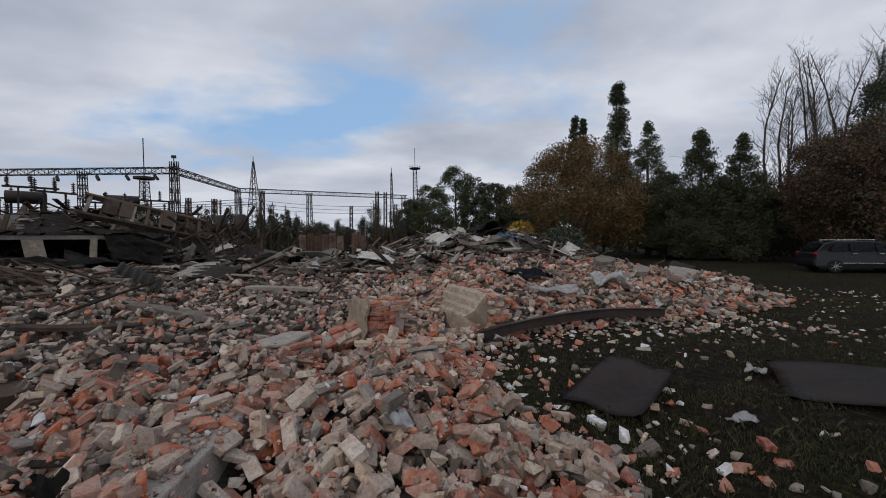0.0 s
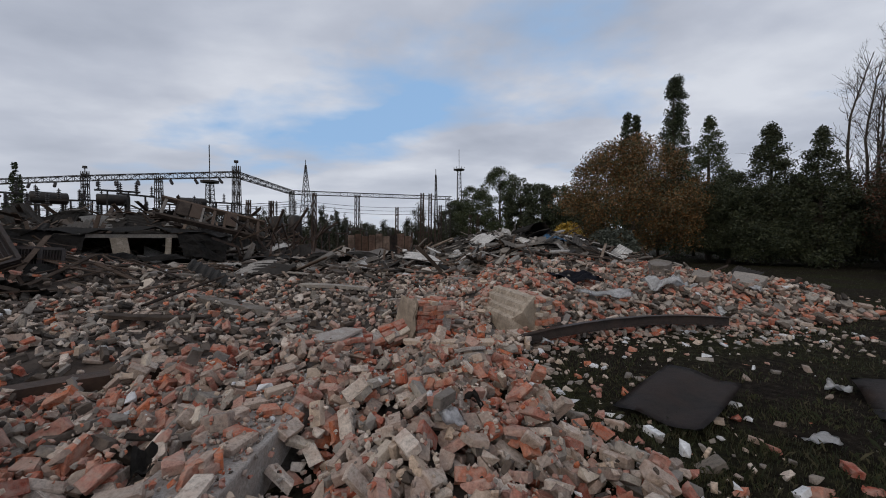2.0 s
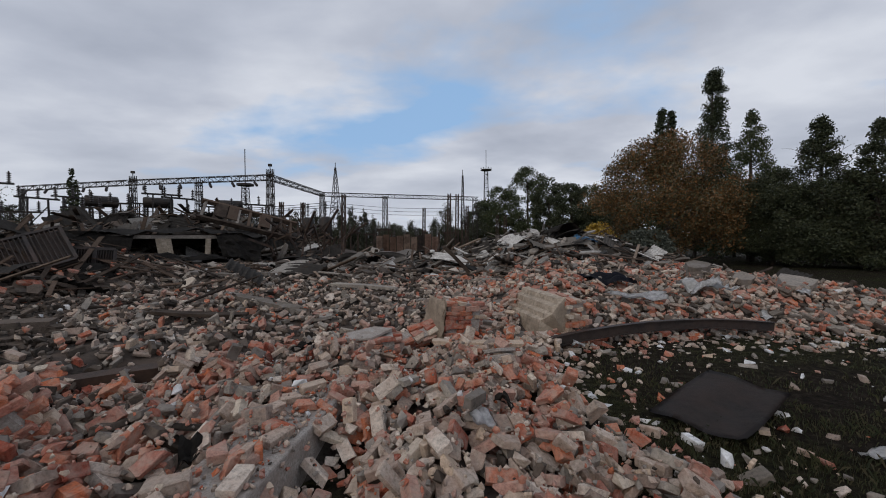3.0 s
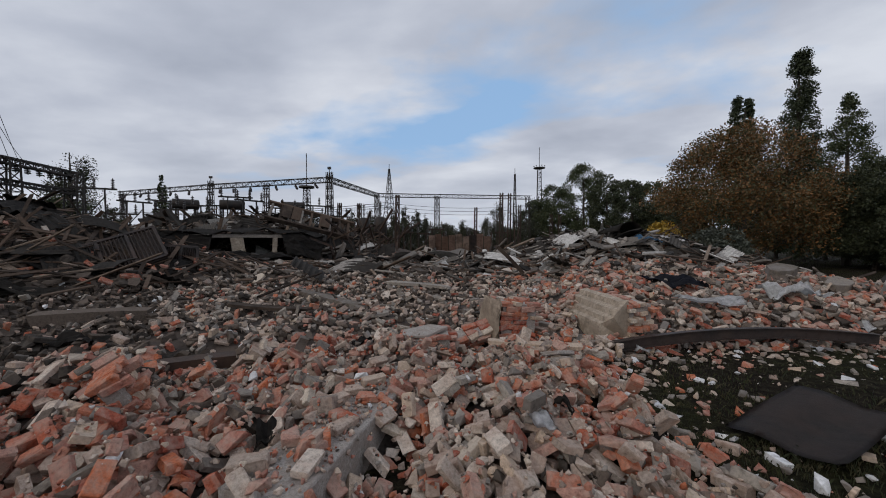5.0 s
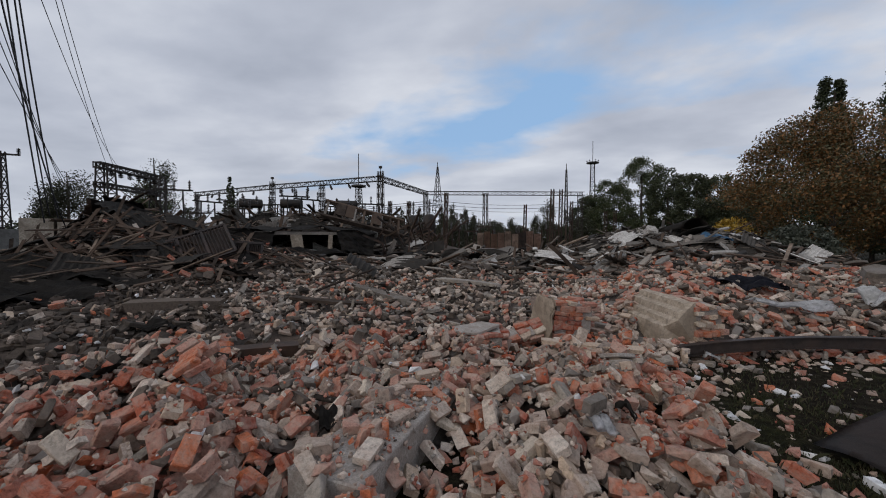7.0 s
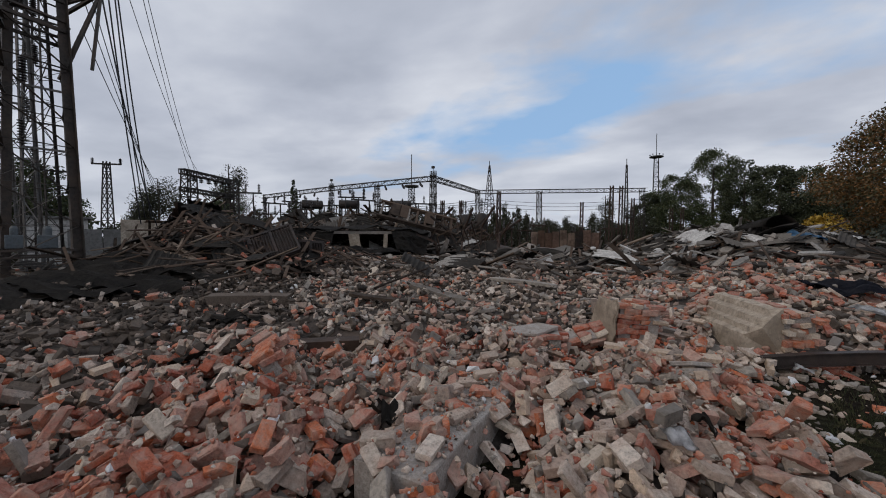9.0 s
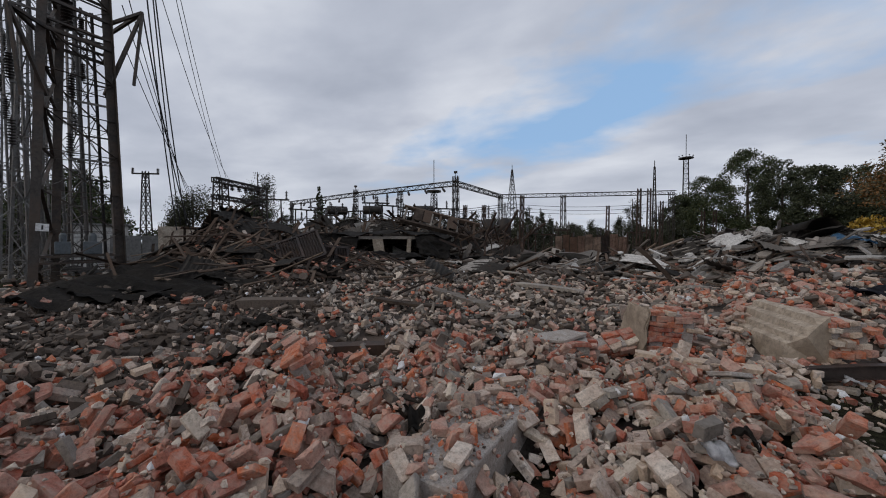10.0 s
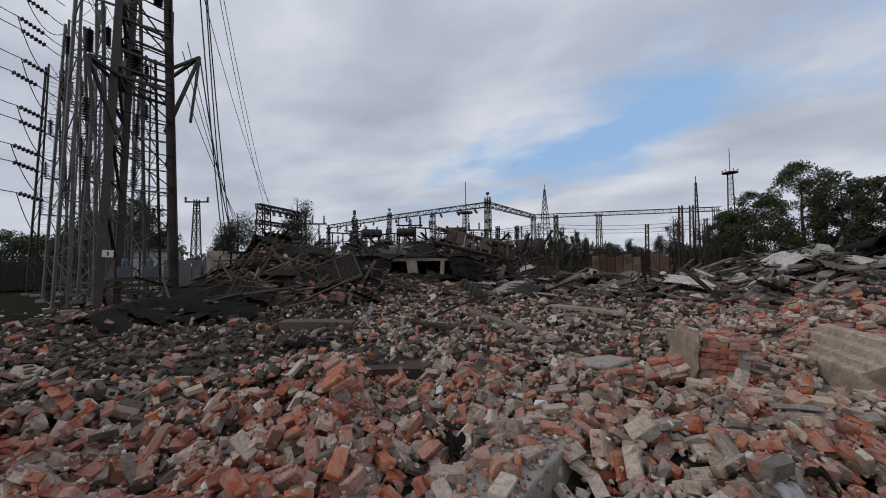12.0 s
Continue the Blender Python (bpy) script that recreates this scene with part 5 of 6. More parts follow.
def fallen_building():
    t = thing("collapsed_annex", P(-44.9, 21, 0.9), "flattened building with a sagging black roof over a dark opening", "ruin", turn=44.9)
    # local x runs to the right as seen from the yard, y away
    bm = bmesh.new()
    g = {}
    for i in range(15):
        for j in range(7):
            x, y = -4.6 + 8.2 * i / 14, -0.9 + 4.6 * j / 6
            z = 1.42 + 0.16 * math.sin(i * 0.9) * 0.5 + 0.05 * j + (0.12 if j == 0 else 0) * math.sin(i * 2.3) - 0.32 * max(0, -x - 2.6) - 0.2 * max(0, x - 2.6)
            g[i, j] = bm.verts.new((x, y, z))
    for i in range(14):
        for j in range(6):
            bm.faces.new((g[i, j], g[i + 1, j], g[i + 1, j + 1], g[i, j + 1]))
    bmesh.ops.solidify(bm, geom=bm.faces[:], thickness=0.1)
    part("roof", bm, M_FELT, t, "sagging black felt roof")
    bm = bmesh.new()
    block(bm, (-0.2, -0.6, 1.22), (5.0, 0.22, 0.16), bevel=0.02)
    part("lintel", bm, M_CONC, t)
    for x, lean, w in ((-0.45, -8, 0.55), (1.1, 3, 0.22)):
        bm = bmesh.new()
        block(bm, (0, 0, 0), (w, 0.3, 1.5), pose(x, -0.55, 0.5, 0, lean, 0), 0.02)
        part("pillar", bm, M_PLASTER, t, "pale plastered pillar")
    # inner walls behind the opening take the dark debris colour
    bm = bmesh.new()
    block(bm, (0, 3.4, 0.5), (8.0, 0.3, 1.8))
    block(bm, (-4.0, 1.4, 0.3), (0.3, 3.8, 1.5))
    block(bm, (3.2, 1.4, 0.4), (0.3, 3.8, 1.6))
    part("wall", bm, M_DARKRUB, t, "dark inner walls")
    for x0, x1, z0, z1, s in ((-3.9, -1.5, 1.35, -0.1, 1), (1.4, 3.4, 1.3, 0.2, 2)):
        bm = bmesh.new()
        n = 8
        q = {}
        rs = np.random.RandomState(s)
        for i in range(n + 1):
            for j in range(n + 1):
                u, v = i / n, j / n
                q[i, j] = bm.verts.new((x0 + (x1 - x0) * u + 0.5 * v * (0.5 - u), -0.75 - 0.9 * v + rs.normal(0, 0.05), z0 + (z1 - z0) * v + rs.normal(0, 0.04) + 0.1 * math.sin(6 * u)))
        for i in range(n):
            for j in range(n):
                bm.faces.new((q[i, j], q[i + 1, j], q[i + 1, j + 1], q[i, j + 1]))
        bmesh.ops.solidify(bm, geom=bm.faces[:], thickness=0.03)
        part("felt_flap", bm, M_FELT, t, "torn flap of black roofing felt")
    drape("roofing_felt", (*P(-44.6, 18.6)[:2], 0.25), (3.6, 1.8), M_FELT, "crumpled black roofing felt before the opening", "felt", 5, 0.35, 46)
    # ribbed roof frame, tipped over behind it
    r = thing("ribbed_roof_frame", P(-36.9, 24.0, 2.35), "pale tipped-over roof frame with open ribs", "roof frame", turn=40)
    m = pose(0, 0, 0.75, 38, 14, 0)
    for y in (-0.8, 0.8):
        bm = bmesh.new()
        block(bm, (0, y, 0), (5.0, 0.16, 0.26), m, 0.02)
        part("rail", bm, M_WOOD, r)
    for k in range(9):
        bm = bmesh.new()
        block(bm, (-2.3 + 0.56 * k, 0, -0.03), (0.14, 1.6, 0.2), m, 0.015)
        part("rib", bm, M_WOOD if k % 3 else M_CONC, r)
    for k in (1, 2, 5):
        bm = bmesh.new()
        block(bm, (-2.02 + 0.56 * k, 0.1, 0.12), (0.5, 1.2, 0.05), m, 0.01)
        part("board", bm, M_WOOD, r)
    rs = np.random.RandomState(17)
    for az, d, size, turn, mat, lab in ((-33.2, 21.5, (1.7, 0.55, 0.14), (20, -62, 30), M_CONC, "pale concrete slab leaning on the debris"), (-34.8, 22.5, (2.2, 0.5, 0.3), (0, -24, 30), M_CONC, "grey concrete beam tipped on the debris"), (-24.0, 17.5, (1.5, 0.7, 0.1), (15, -28, 20), M_ASB, "pale sheet leaning among the debris"), (-19.2, 18, (1.9, 0.5, 0.12), (10, 38, -30), M_CONC, "dark broken slab propped up in the rubble"), (-20.5, 18.3, (1.5, 0.6, 0.1), (10, -40, 10), M_ASB, "pale sheet leaning among the debris"), (-15.5, 19, (1.8, 0.9, 0.1), (30, -10, 60), M_ASB, "pale curved sheet before the fence")):
        p = P(az, d)
        loose("fallen_slab", "slab", size, (p.x, p.y, float(height(p.x, p.y)) + 0.35), turn, mat, lab, "slab", rs=rs)
    items = []
    mix = lambda kind, x, y, r: {"plank": 6, "wave": 5 if r.rand() < 0.4 else 7, "slab": (3, 4, 4, 7)[r.randint(4)], "rock": 4 if r.rand() < 0.7 else 3, "brick": 1}[kind]
    spec = [("slab", 0.35), ("plank", 0.3), ("rock", 0.25), ("wave", 0.1)]
    items += strew(rs, 900, sector(-62, -29, 22.0, 29.5), spec, mix, (0.9, 1.9), (0.05, 0.5), 28, {"plank": (1.2, 2.6), "wave": (0.6, 1.0)})
    items += strew(rs, 260, sector(-36, -8, 14.5, 24.0), spec, mix, (0.9, 1.8), (0.02, 0.22), 20, {"plank": (1.0, 2.6), "wave": (0.5, 0.9)})
    h = thing("building_debris", P(-40, 23), "tangle of broken slabs, sheets and timbers from the fallen building", "debris")
    put_parts(h, items, 300, RUBBLE_MATS, {"slab": "slab", "plank": "timber", "rock": "lump", "wave": "roof_sheet", "brick": "brick"})


def twisted_steel():
    """Bent rusty bars and straps that stand up out of the ruin."""
    rs = np.random.RandomState(64)
    t = thing("twisted_steelwork", P(-29.5, 25, 0.6), "tangle of bent rusty bars standing up from the ruin", "steelwork")
    for k in range(46):
        p = P(-29.5 + rs.normal(0, 2.6), 25 + rs.normal(0, 1.6), 0.6) - Vector(t.location)
        d = Vector((rs.normal(0, 0.4), rs.normal(0, 0.4), 1)).normalized()
        ln, w = rs.uniform(1.2, 3.6), rs.choice((0.04, 0.06, 0.10))
        mid = p + d * ln * 0.55
        q = p + (d + Vector((rs.normal(0, 0.35), rs.normal(0, 0.35), 0))).normalized() * ln
        bm = bmesh.new()
        bar(bm, p, mid, w)
        bar(bm, mid, q, w)
        part("bar", bm, M_RUST if k % 4 else M_WOOD, t)


def put_parts(h, items, most, mats, names):
    """Pieces as parts of a heap: the first so many as objects, the rest joined."""
    back = Matrix.Translation(-Vector(h.location))
    for kind, k, m, w in items[:most]:
        single(names[kind], kind, k, back @ m, mats[w], h)
    if len(items) > most:
        joined("small_debris", [(a, b, back @ m, w) for a, b, m, w in items[most:]], mats, h)


fallen_building()
twisted_steel()


# ---- heap of roof sheets at the right ----
def sheet_heap():
    rs = np.random.RandomState(23)
    h = thing("sheet_heap", (1.4, 17.5, 0), "heap of broken grey roof sheets and boards on brick rubble", "debris heap")
    mix = lambda kind, x, y, r: {"plank": (5, 6, 6, 3)[r.randint(4)], "wave": 5 if r.rand() < 0.6 else 7, "slab": (5, 3, 4, 7)[r.randint(4)], "rock": 3}[kind]
    items = strew(rs, 760, patch(0.9, 16.6, 6.4, 3.4), [("wave", 0.10), ("slab", 0.60), ("plank", 0.30)], mix, (0.45, 1.05), (0.03, 0.42), 22, {"plank": (1.2, 2.6), "wave": (0.6, 1.1), "slab": (0.9, 2.0)})
    items += strew(rs, 320, patch(-3.6, 15.0, 4.8, 3.2), [("slab", 0.3), ("plank", 0.5), ("rock", 0.2)], mix, (0.7, 1.2), (0.03, 0.2), 16, {"plank": (0.8, 2.0)})
    put_parts(h, items, 300, RUBBLE_MATS, {"slab": "board", "plank": "strip", "rock": "lump", "wave": "roof_sheet"})
    # curled black sheet on the crest
    bm = bmesh.new()
    n = 14
    g = {}
    for i in range(n + 1):
        for j in range(5):
            a = math.pi * (0.05 + 0.85 * i / n)
            g[i, j] = bm.verts.new((-0.55 * math.cos(a) * (1 + 0.06 * j), -0.7 + 0.35 * j, 0.55 * math.sin(a) * (1 - 0.05 * j)))
    for i in range(n):
        for j in range(4):
            bm.faces.new((g[i, j], g[i + 1, j], g[i + 1, j + 1], g[i, j + 1]))
    bmesh.ops.solidify(bm, geom=bm.faces[:], thickness=0.012)
    ob = finish("curled_sheet", bm, M_FELT, None, "", True)
    p = P(7.4, 17.5)
    ob.matrix_world = pose(p.x, p.y, float(height(p.x, p.y)) + 0.38, -6, 8, 25)
    tagged(ob, "curled black metal sheet on top of the heap", "metal sheet")
    v = P(-7.0, 12.6)
    ob = loose("leaning_pole", "plank", (1.75, 0.16, 0.12), (v.x, v.y, float(height(v.x, v.y)) + 0.45), (0, 48, 12), M_WOOD, "weathered wooden post leaning out of the rubble", "post")
    p = P(3.6, 18.6)
    loose("fallen_slab", "slab", (0.75, 0.6, 0.08), (p.x, p.y, float(height(p.x, p.y)) + 0.35), (70, 10, 20), M_ASB, "pale sheet standing on the heap's crest", "slab")
    drape("blue_tarpaulin", (*P(10.4, 16.6)[:2], 0.32), (0.9, 0.7), M_BLUE, "scrap of blue tarpaulin on the heap", "tarpaulin", 3, 0.15)
    drape("dark_coat", (*P(13.6, 11.0)[:2], 0.34), (1.3, 0.55), M_NAVY, "crumpled dark navy cloth on the bricks", "cloth", 4, 0.16, -25)
    drape("white_sheet", (*P(17.4, 9.3)[:2], 0.30), (1.15, 0.5), M_WHITE, "soiled white sheet spread on the bricks", "cloth", 6, 0.08, -5)
    drape("white_sacking", (*P(25.0, 10.8)[:2], 0.32), (1.0, 0.6), M_WHITE, "crumpled white plastic sacking on the bricks", "sacking", 7, 0.22, 10)
    for az, d, s in ((24.0, 13.2, 1.0), (28.5, 12.6, 0.8), (33.0, 12.5, 1.2)):
        p = P(az, d)
        loose("masonry_lump", "slab", (0.85 * s, 0.6 * s, 0.32), (p.x, p.y, float(height(p.x, p.y)) + 0.18), (12, -10, 40 * s), M_CONC, "pale lump of mortared masonry among the bricks", "masonry", "masonry lumps")


sheet_heap()


# ---- heap of timber and laths at the left ----
def timber_heap():
    rs = np.random.RandomState(29)
    h = thing("timber_heap", P(-67, 17), "heap of splintered boards, laths and black felt", "debris heap")
    mix = lambda kind, x, y, r: {"plank": 6, "wave": 7, "slab": 7 if r.rand() < 0.5 else 4, "brick": 0 if r.rand() < 0.6 else 1, "rock": 4}[kind]
    big = {"plank": (1.2, 3.0), "wave": (0.6, 1.0)}
    items = strew(rs, 260, patch(*P(-67, 16.5)[:2], 6.5, 3.4, 25), [("plank", 0.75), ("slab", 0.15), ("wave", 0.1)], mix, (0.7, 1.2), (0.05, 0.5), 24, big)
    items += strew(rs, 420, patch(*P(-63, 17.5)[:2], 8.0, 3.6, 25), [("plank", 0.5), ("brick", 0.4), ("rock", 0.1)], mix, (0.7, 1.1), (0.0, 0.35), 28, {"plank": (0.5, 1.4)})
    items += strew(rs, 160, patch(*P(-70, 23.0)[:2], 3.6, 3.2), [("plank", 0.6), ("slab", 0.25), ("wave", 0.15)], mix, (0.9, 1.6), (0.05, 0.7), 32, big)
    put_parts(h, items, 300, RUBBLE_MATS, {"slab": "felt_piece", "plank": "board", "rock": "lump", "wave": "roof_sheet", "brick": "brick"})
    for k, (az, d, sx, sy) in enumerate(((-76.0, 13.6, 3.2, 1.3), (-71.5, 13.2, 2.4, 1.1), (-80.5, 13.4, 1.8, 1.2), (-68, 21.0, 3.0, 2.0), (-74.5, 15.2, 2.6, 1.5), (-78.0, 11.8, 2.6, 1.3), (-72.5, 11.6, 2.4, 1.0), (-82.5, 12.0, 2.2, 1.2), (-67.0, 13.0, 2.2, 1.0), (-63.0, 15.0, 2.4, 1.1))):
        drape("roofing_felt", (*P(az, d)[:2], 0.22 + (0.5 if k == 3 else 0)), (sx, sy), M_FELT, "buckled sheet of black roofing felt on the rubble", "felt", 50 + k, 0.16, az + 90, (3 * (k % 3) - 3, 4), n=9)
    # two slatted louvre panels
    for az, d, z, turn, w, hgt in ((-58.6, 14.8, 0.45, (46, -20, 56), 2.2, 1.3), (-53.4, 15.2, 0.25, (76, 4, 46), 1.35, 0.75)):
        p = P(az, d)
        t = thing("louvre_panel", (p.x, p.y, float(height(p.x, p.y)) + z), "dark slatted metal louvre panel lying on the heap", "louvre panel", "louvre panels")
        t.matrix_world = pose(p.x, p.y, float(height(p.x, p.y)) + z, *turn)
        bm = bmesh.new()
        for s in (-1, 1):
            bar(bm, (-w / 2, s * hgt / 2, 0), (w / 2, s * hgt / 2, 0), 0.08)
        for s in (-1, -0.33, 0.33, 1):
            bar(bm, (s * w / 2, -hgt / 2, 0), (s * w / 2, hgt / 2, 0), 0.08)
        block(bm, (0, 0, -0.14), (w, hgt, 0.06))
        part("frame", bm, M_SHEET, t)
        n = 22
        for k in range(n):
            bm = bmesh.new()
            block(bm, (0, 0, 0), (0.018, hgt, 0.06), pose(-w / 2 + w * (k + 0.5) / n, 0, 0.01, 0, 35, 0))
            part("slat", bm, M_SHEET, t)


timber_heap()


# ---- large pieces in the brick rubble ----
def masonry(name, at, turn, dims, faces, label, seed, mats=(M_RED, M_RED, M_RED, M_RED, M_RED, M_TAN), ragged=0.3, taper=0.0):
    """A lump of brickwork: courses of bricks in mortar; faces: sides that keep their plaster."""
    rs = np.random.RandomState(seed)
    t = thing(name, at, label, "masonry")
    t.matrix_world = pose(*at, *turn)
    nx, ny, nz = dims
    bl, bw, bh = 0.26, 0.13, 0.077
    L, W, H = nx * bl, ny * bw, nz * bh
    bm = bmesh.new()
    block(bm, (0, 0, H / 2 - 0.01), (L - 0.13, W - 0.09, H - 0.06))
    for v in bm.verts:
        if v.co.z > H / 2 and v.co.y > 0:
            v.co.y -= taper * W
    part("mortar", bm, M_MORTAR, t)
    for k in range(nz):
        shift = bl / 2 * (k % 2)
        for j in range(ny):
            for i in range(nx + (k % 2)):
                inner = 0 < j < ny - 1 and 0 < i < nx - 1 and k < nz - 1 and k > 0
                edge = i in (0, nx - 1 + k % 2) or k == nz - 1
                if inner or (edge and rs.rand() < ragged) or j + 0.5 > ny * (1 - taper * k / nz):
                    continue
                x = min(max((i + 0.5) * bl - shift - L / 2, -L / 2 + 0.128), L / 2 - 0.06)
                m = pose(x + rs.normal(0, 0.015), (j + 0.5) * bw - W / 2 + rs.normal(0, 0.016), (k + 0.5) * bh, *rs.normal(0, 4.0, 3))
                single("brick", "brick", rs.randint(0, 8), m, mats[rs.randint(len(mats))], t)
    for f in faces:
        if f == "front":
            sz, m = (L * 0.9, H * 1.12, 0.045), pose(-0.06 * L, -W / 2 - 0.022, H / 2, 90, 0, 0)
        elif f == "left":
            bm = bmesh.new()
            block(bm, (-L / 2 - 0.024, 0, H / 2 - 0.02), (0.05, W * 1.02, H * 1.0))
            bmesh.ops.subdivide_edges(bm, edges=bm.edges[:], cuts=5, use_grid_fill=True)
            for v in bm.verts:
                edge = abs(v.co.y) > W * 0.45 or v.co.z > H * 0.9
                v.co.y -= taper * max(v.co.z, 0) / H * (v.co.y + W / 2)
                v.co += Vector(rs.normal(0, 0.004, 3)) + (Vector((0, *rs.normal(0, 0.03, 2))) if edge else Vector())
            part("plaster", bm, M_PLASTER, t, "cracked tan plaster")
            continue
        else:
            sz, m = (L * 1.02, W * 1.05, 0.045), pose(0, 0, H + 0.01)
        v, q = slab_shape(rs, sz)
        a = np.array(m)
        raw("plaster", v @ a[:3, :3].T + a[:3, 3], q, M_PLASTER if f != "top" else M_MORTAR, None, t, "cracked tan plaster" if f != "top" else "")
    return t


def large_pieces():
    def z(x, y):
        return float(height(x, y))
    masonry("pier_stub", (-1.56, 6.24, 0.14), (3, 4, 38), (3, 6, 9), ("left",), "stump of a brick pier with a tan plastered side", 1, taper=0.32)
    # wall fragment lying on its side
    w = masonry("wall_fragment", (0.40, 7.22, 0.27), (3, 2, -64.5), (5, 4, 7), (), "fallen wall fragment with tan plaster and torn red brick end", 2, (M_TAN, M_RED, M_RED), 0.3)
    bm = bmesh.new()
    prof = [(-0.76, -0.12), (-0.70, 0.22), (-0.62, 0.25), (-0.60, 0.33), (-0.52, 0.36), (-0.48, 0.46), (-0.38, 0.49), (-0.35, 0.58), (-0.23, 0.60), (-0.21, 0.50), (-0.21, -0.12)]
    rows = []
    rs = np.random.RandomState(15)
    for i in range(13):
        x = -0.74 + 1.32 * i / 12
        ragged = rs.normal(0, 0.05, len(prof)) if i in (0, 12) else rs.normal(0, 0.008, len(prof))
        rows.append([bm.verts.new((x + e, yy + rs.normal(0, 0.005), zz + rs.normal(0, 0.005))) for e, (yy, zz) in zip(ragged, prof)])
    for a, b in zip(rows, rows[1:]):
        for i in range(len(prof)):
            bm.faces.new((a[i], a[(i + 1) % len(prof)], b[(i + 1) % len(prof)], b[i]))
    bm.faces.new(rows[0][::-1])
    bm.faces.new(rows[-1])
    bmesh.ops.recalc_face_normals(bm, faces=bm.faces[:])
    part("plaster_casing", bm, M_PLASTER, w, "smooth tan plastered cornice")
    masonry("brickwork_slab", (-2.55, 4.85, z(-2.55, 4.85) + 0.08), (6, -6, 22), (3, 4, 3), ("top",), "flat slab of brickwork with mortar on top", 3)
    masonry("brickwork_slab", (-1.95, 5.9, z(-1.95, 5.9) + 0.05), (24, -16, 30), (4, 3, 3), (), "tilted slab of brickwork half buried in bricks", 4)
    masonry("brickwork_slab", (-4.35, 2.0, z(-4.35, 2.0) + 0.02), (14, -30, 40), (1, 3, 7), (), "leaning clump of orange bricks in mortar", 5, (M_RED, M_RED, M_RED, M_TAN), 0.25)
    masonry("brickwork_slab", (-0.6, 4.3, z(-0.6, 4.3) - 0.05), (-15, 18, 75), (2, 3, 4), ("top",), "half-buried clump of bricks in mortar", 6)
    # broken foundation strip
    t = thing("foundation_strip", (-2.43, 2.35, 0.0), "gritty broken concrete foundation strip with a straight edge", "foundation", turn=4)
    bm = bmesh.new()
    block(bm, (0, 0, 0.11), (0.56, 2.1, 0.4), bevel=0.012)
    for v in bm.verts:
        v.co += Vector(RS.normal(0, 0.006, 3))
    part("kerb", bm, M_MORTAR, t)
    rs = np.random.RandomState(90)
    chips = [("rock", rs.randint(7), pose(rs.uniform(-0.27, 0.25), rs.uniform(-1.02, 1.02), 0.315 + rs.uniform(0, 0.012), *rs.uniform(0, 360, 3)) @ Matrix.Scale(rs.uniform(0.06, 0.34) ** 1.1, 4), (1, 1, 3, 0)[rs.randint(4)]) for _ in range(420)]
    joined("grit", chips, RUBBLE_MATS, t)
    for x, y, r, w in ((-0.1, 0.5, 20, 1), (0.12, -0.2, 70, 1), (-0.2, -0.45, 130, 0), (-0.05, 0.78, 40, 2), (0.16, -0.75, 95, 1), (-0.18, 0.2, 60, 1), (0.1, 0.36, 10, 0), (-0.22, -0.85, 25, 1), (0.02, -0.5, 160, 0), (0.2, 0.9, 80, 1), (-0.2, 0.98, 15, 0)):
        single("brick", "brick", rs.randint(8), pose(x, y, 0.35, 4, -3, r), RUBBLE_MATS[w], t)
    # bowed rail at the yard's edge
    bm = bmesh.new()
    pts = [Vector((0.12, 6.0, 0.16)), Vector((0.7, 6.32, 0.22)), Vector((1.3, 6.6, 0.27)), Vector((1.9, 6.86, 0.30)), Vector((2.5, 7.08, 0.31)), Vector((3.1, 7.3, 0.30)), Vector((3.75, 7.5, 0.26)), Vector((4.4, 7.68, 0.2))]
    for a, b in zip(pts, pts[1:]):
        bar(bm, a, b, 0.012, 0.15)
        for s in (0.08, -0.08):
            bar(bm, a + Vector((0, 0, s)), b + Vector((0, 0, s)), 0.10, 0.014)
    ob = finish("steel_beam", bm, M_SHEET)
    tagged(ob, "long bowed dark steel beam lying at the rubble's edge", "steel beam")
    # sheets on the grass
    for k, (cx, cy, cz, sx, sy, turn, label) in enumerate(((1.66, 3.93, 0.15, 1.36, 0.80, 44, "dark rusty steel sheet lying on the grass"), (4.42, 3.84, 0.13, 1.55, 1.32, -34, "dark weathered steel sheet with a bent corner on the grass"))):
        bm = bmesh.new()
        g = {}
        n = 12
        for i in range(n + 1):
            for j in range(n + 1):
                u, v = i / n - 0.5, j / n - 0.5
                z0 = 0.03 * math.sin(4 * u + 2 * v + k) + 0.02 * math.sin(9 * v) + (0.12 * max(0, u + v - 0.7))
                g[i, j] = bm.verts.new((u * sx * (1 + 0.08 * v), v * sy, z0))
        for i in range(n):
            for j in range(n):
                bm.faces.new((g[i, j], g[i + 1, j], g[i + 1, j + 1], g[i, j + 1]))
        bmesh.ops.solidify(bm, geom=bm.faces[:], thickness=0.012)
        ob = finish("steel_sheet", bm, M_SHEET, None, "", True)
        ob.matrix_world = pose(cx, cy, cz, 3, -4, turn)
        tagged(ob, label, "steel sheet", "steel sheets on the grass")
    for x, y, sx, sy, s in ((-5.9, 1.7, 0.5, 0.35, 41), (-2.9, 2.0, 0.25, 0.2, 42), (-0.55, 3.0, 0.22, 0.16, 43), (0.15, 3.15, 0.2, 0.18, 44), (-3.3, 4.3, 0.35, 0.25, 45), (-7.4, 3.1, 0.6, 0.4, 46)):
        drape("plastic_scrap", (x, y, 0.13), (sx, sy), M_FELT, "crumpled scrap of black plastic among the bricks", "plastic scrap", s, 0.08, s * 20, n=8)
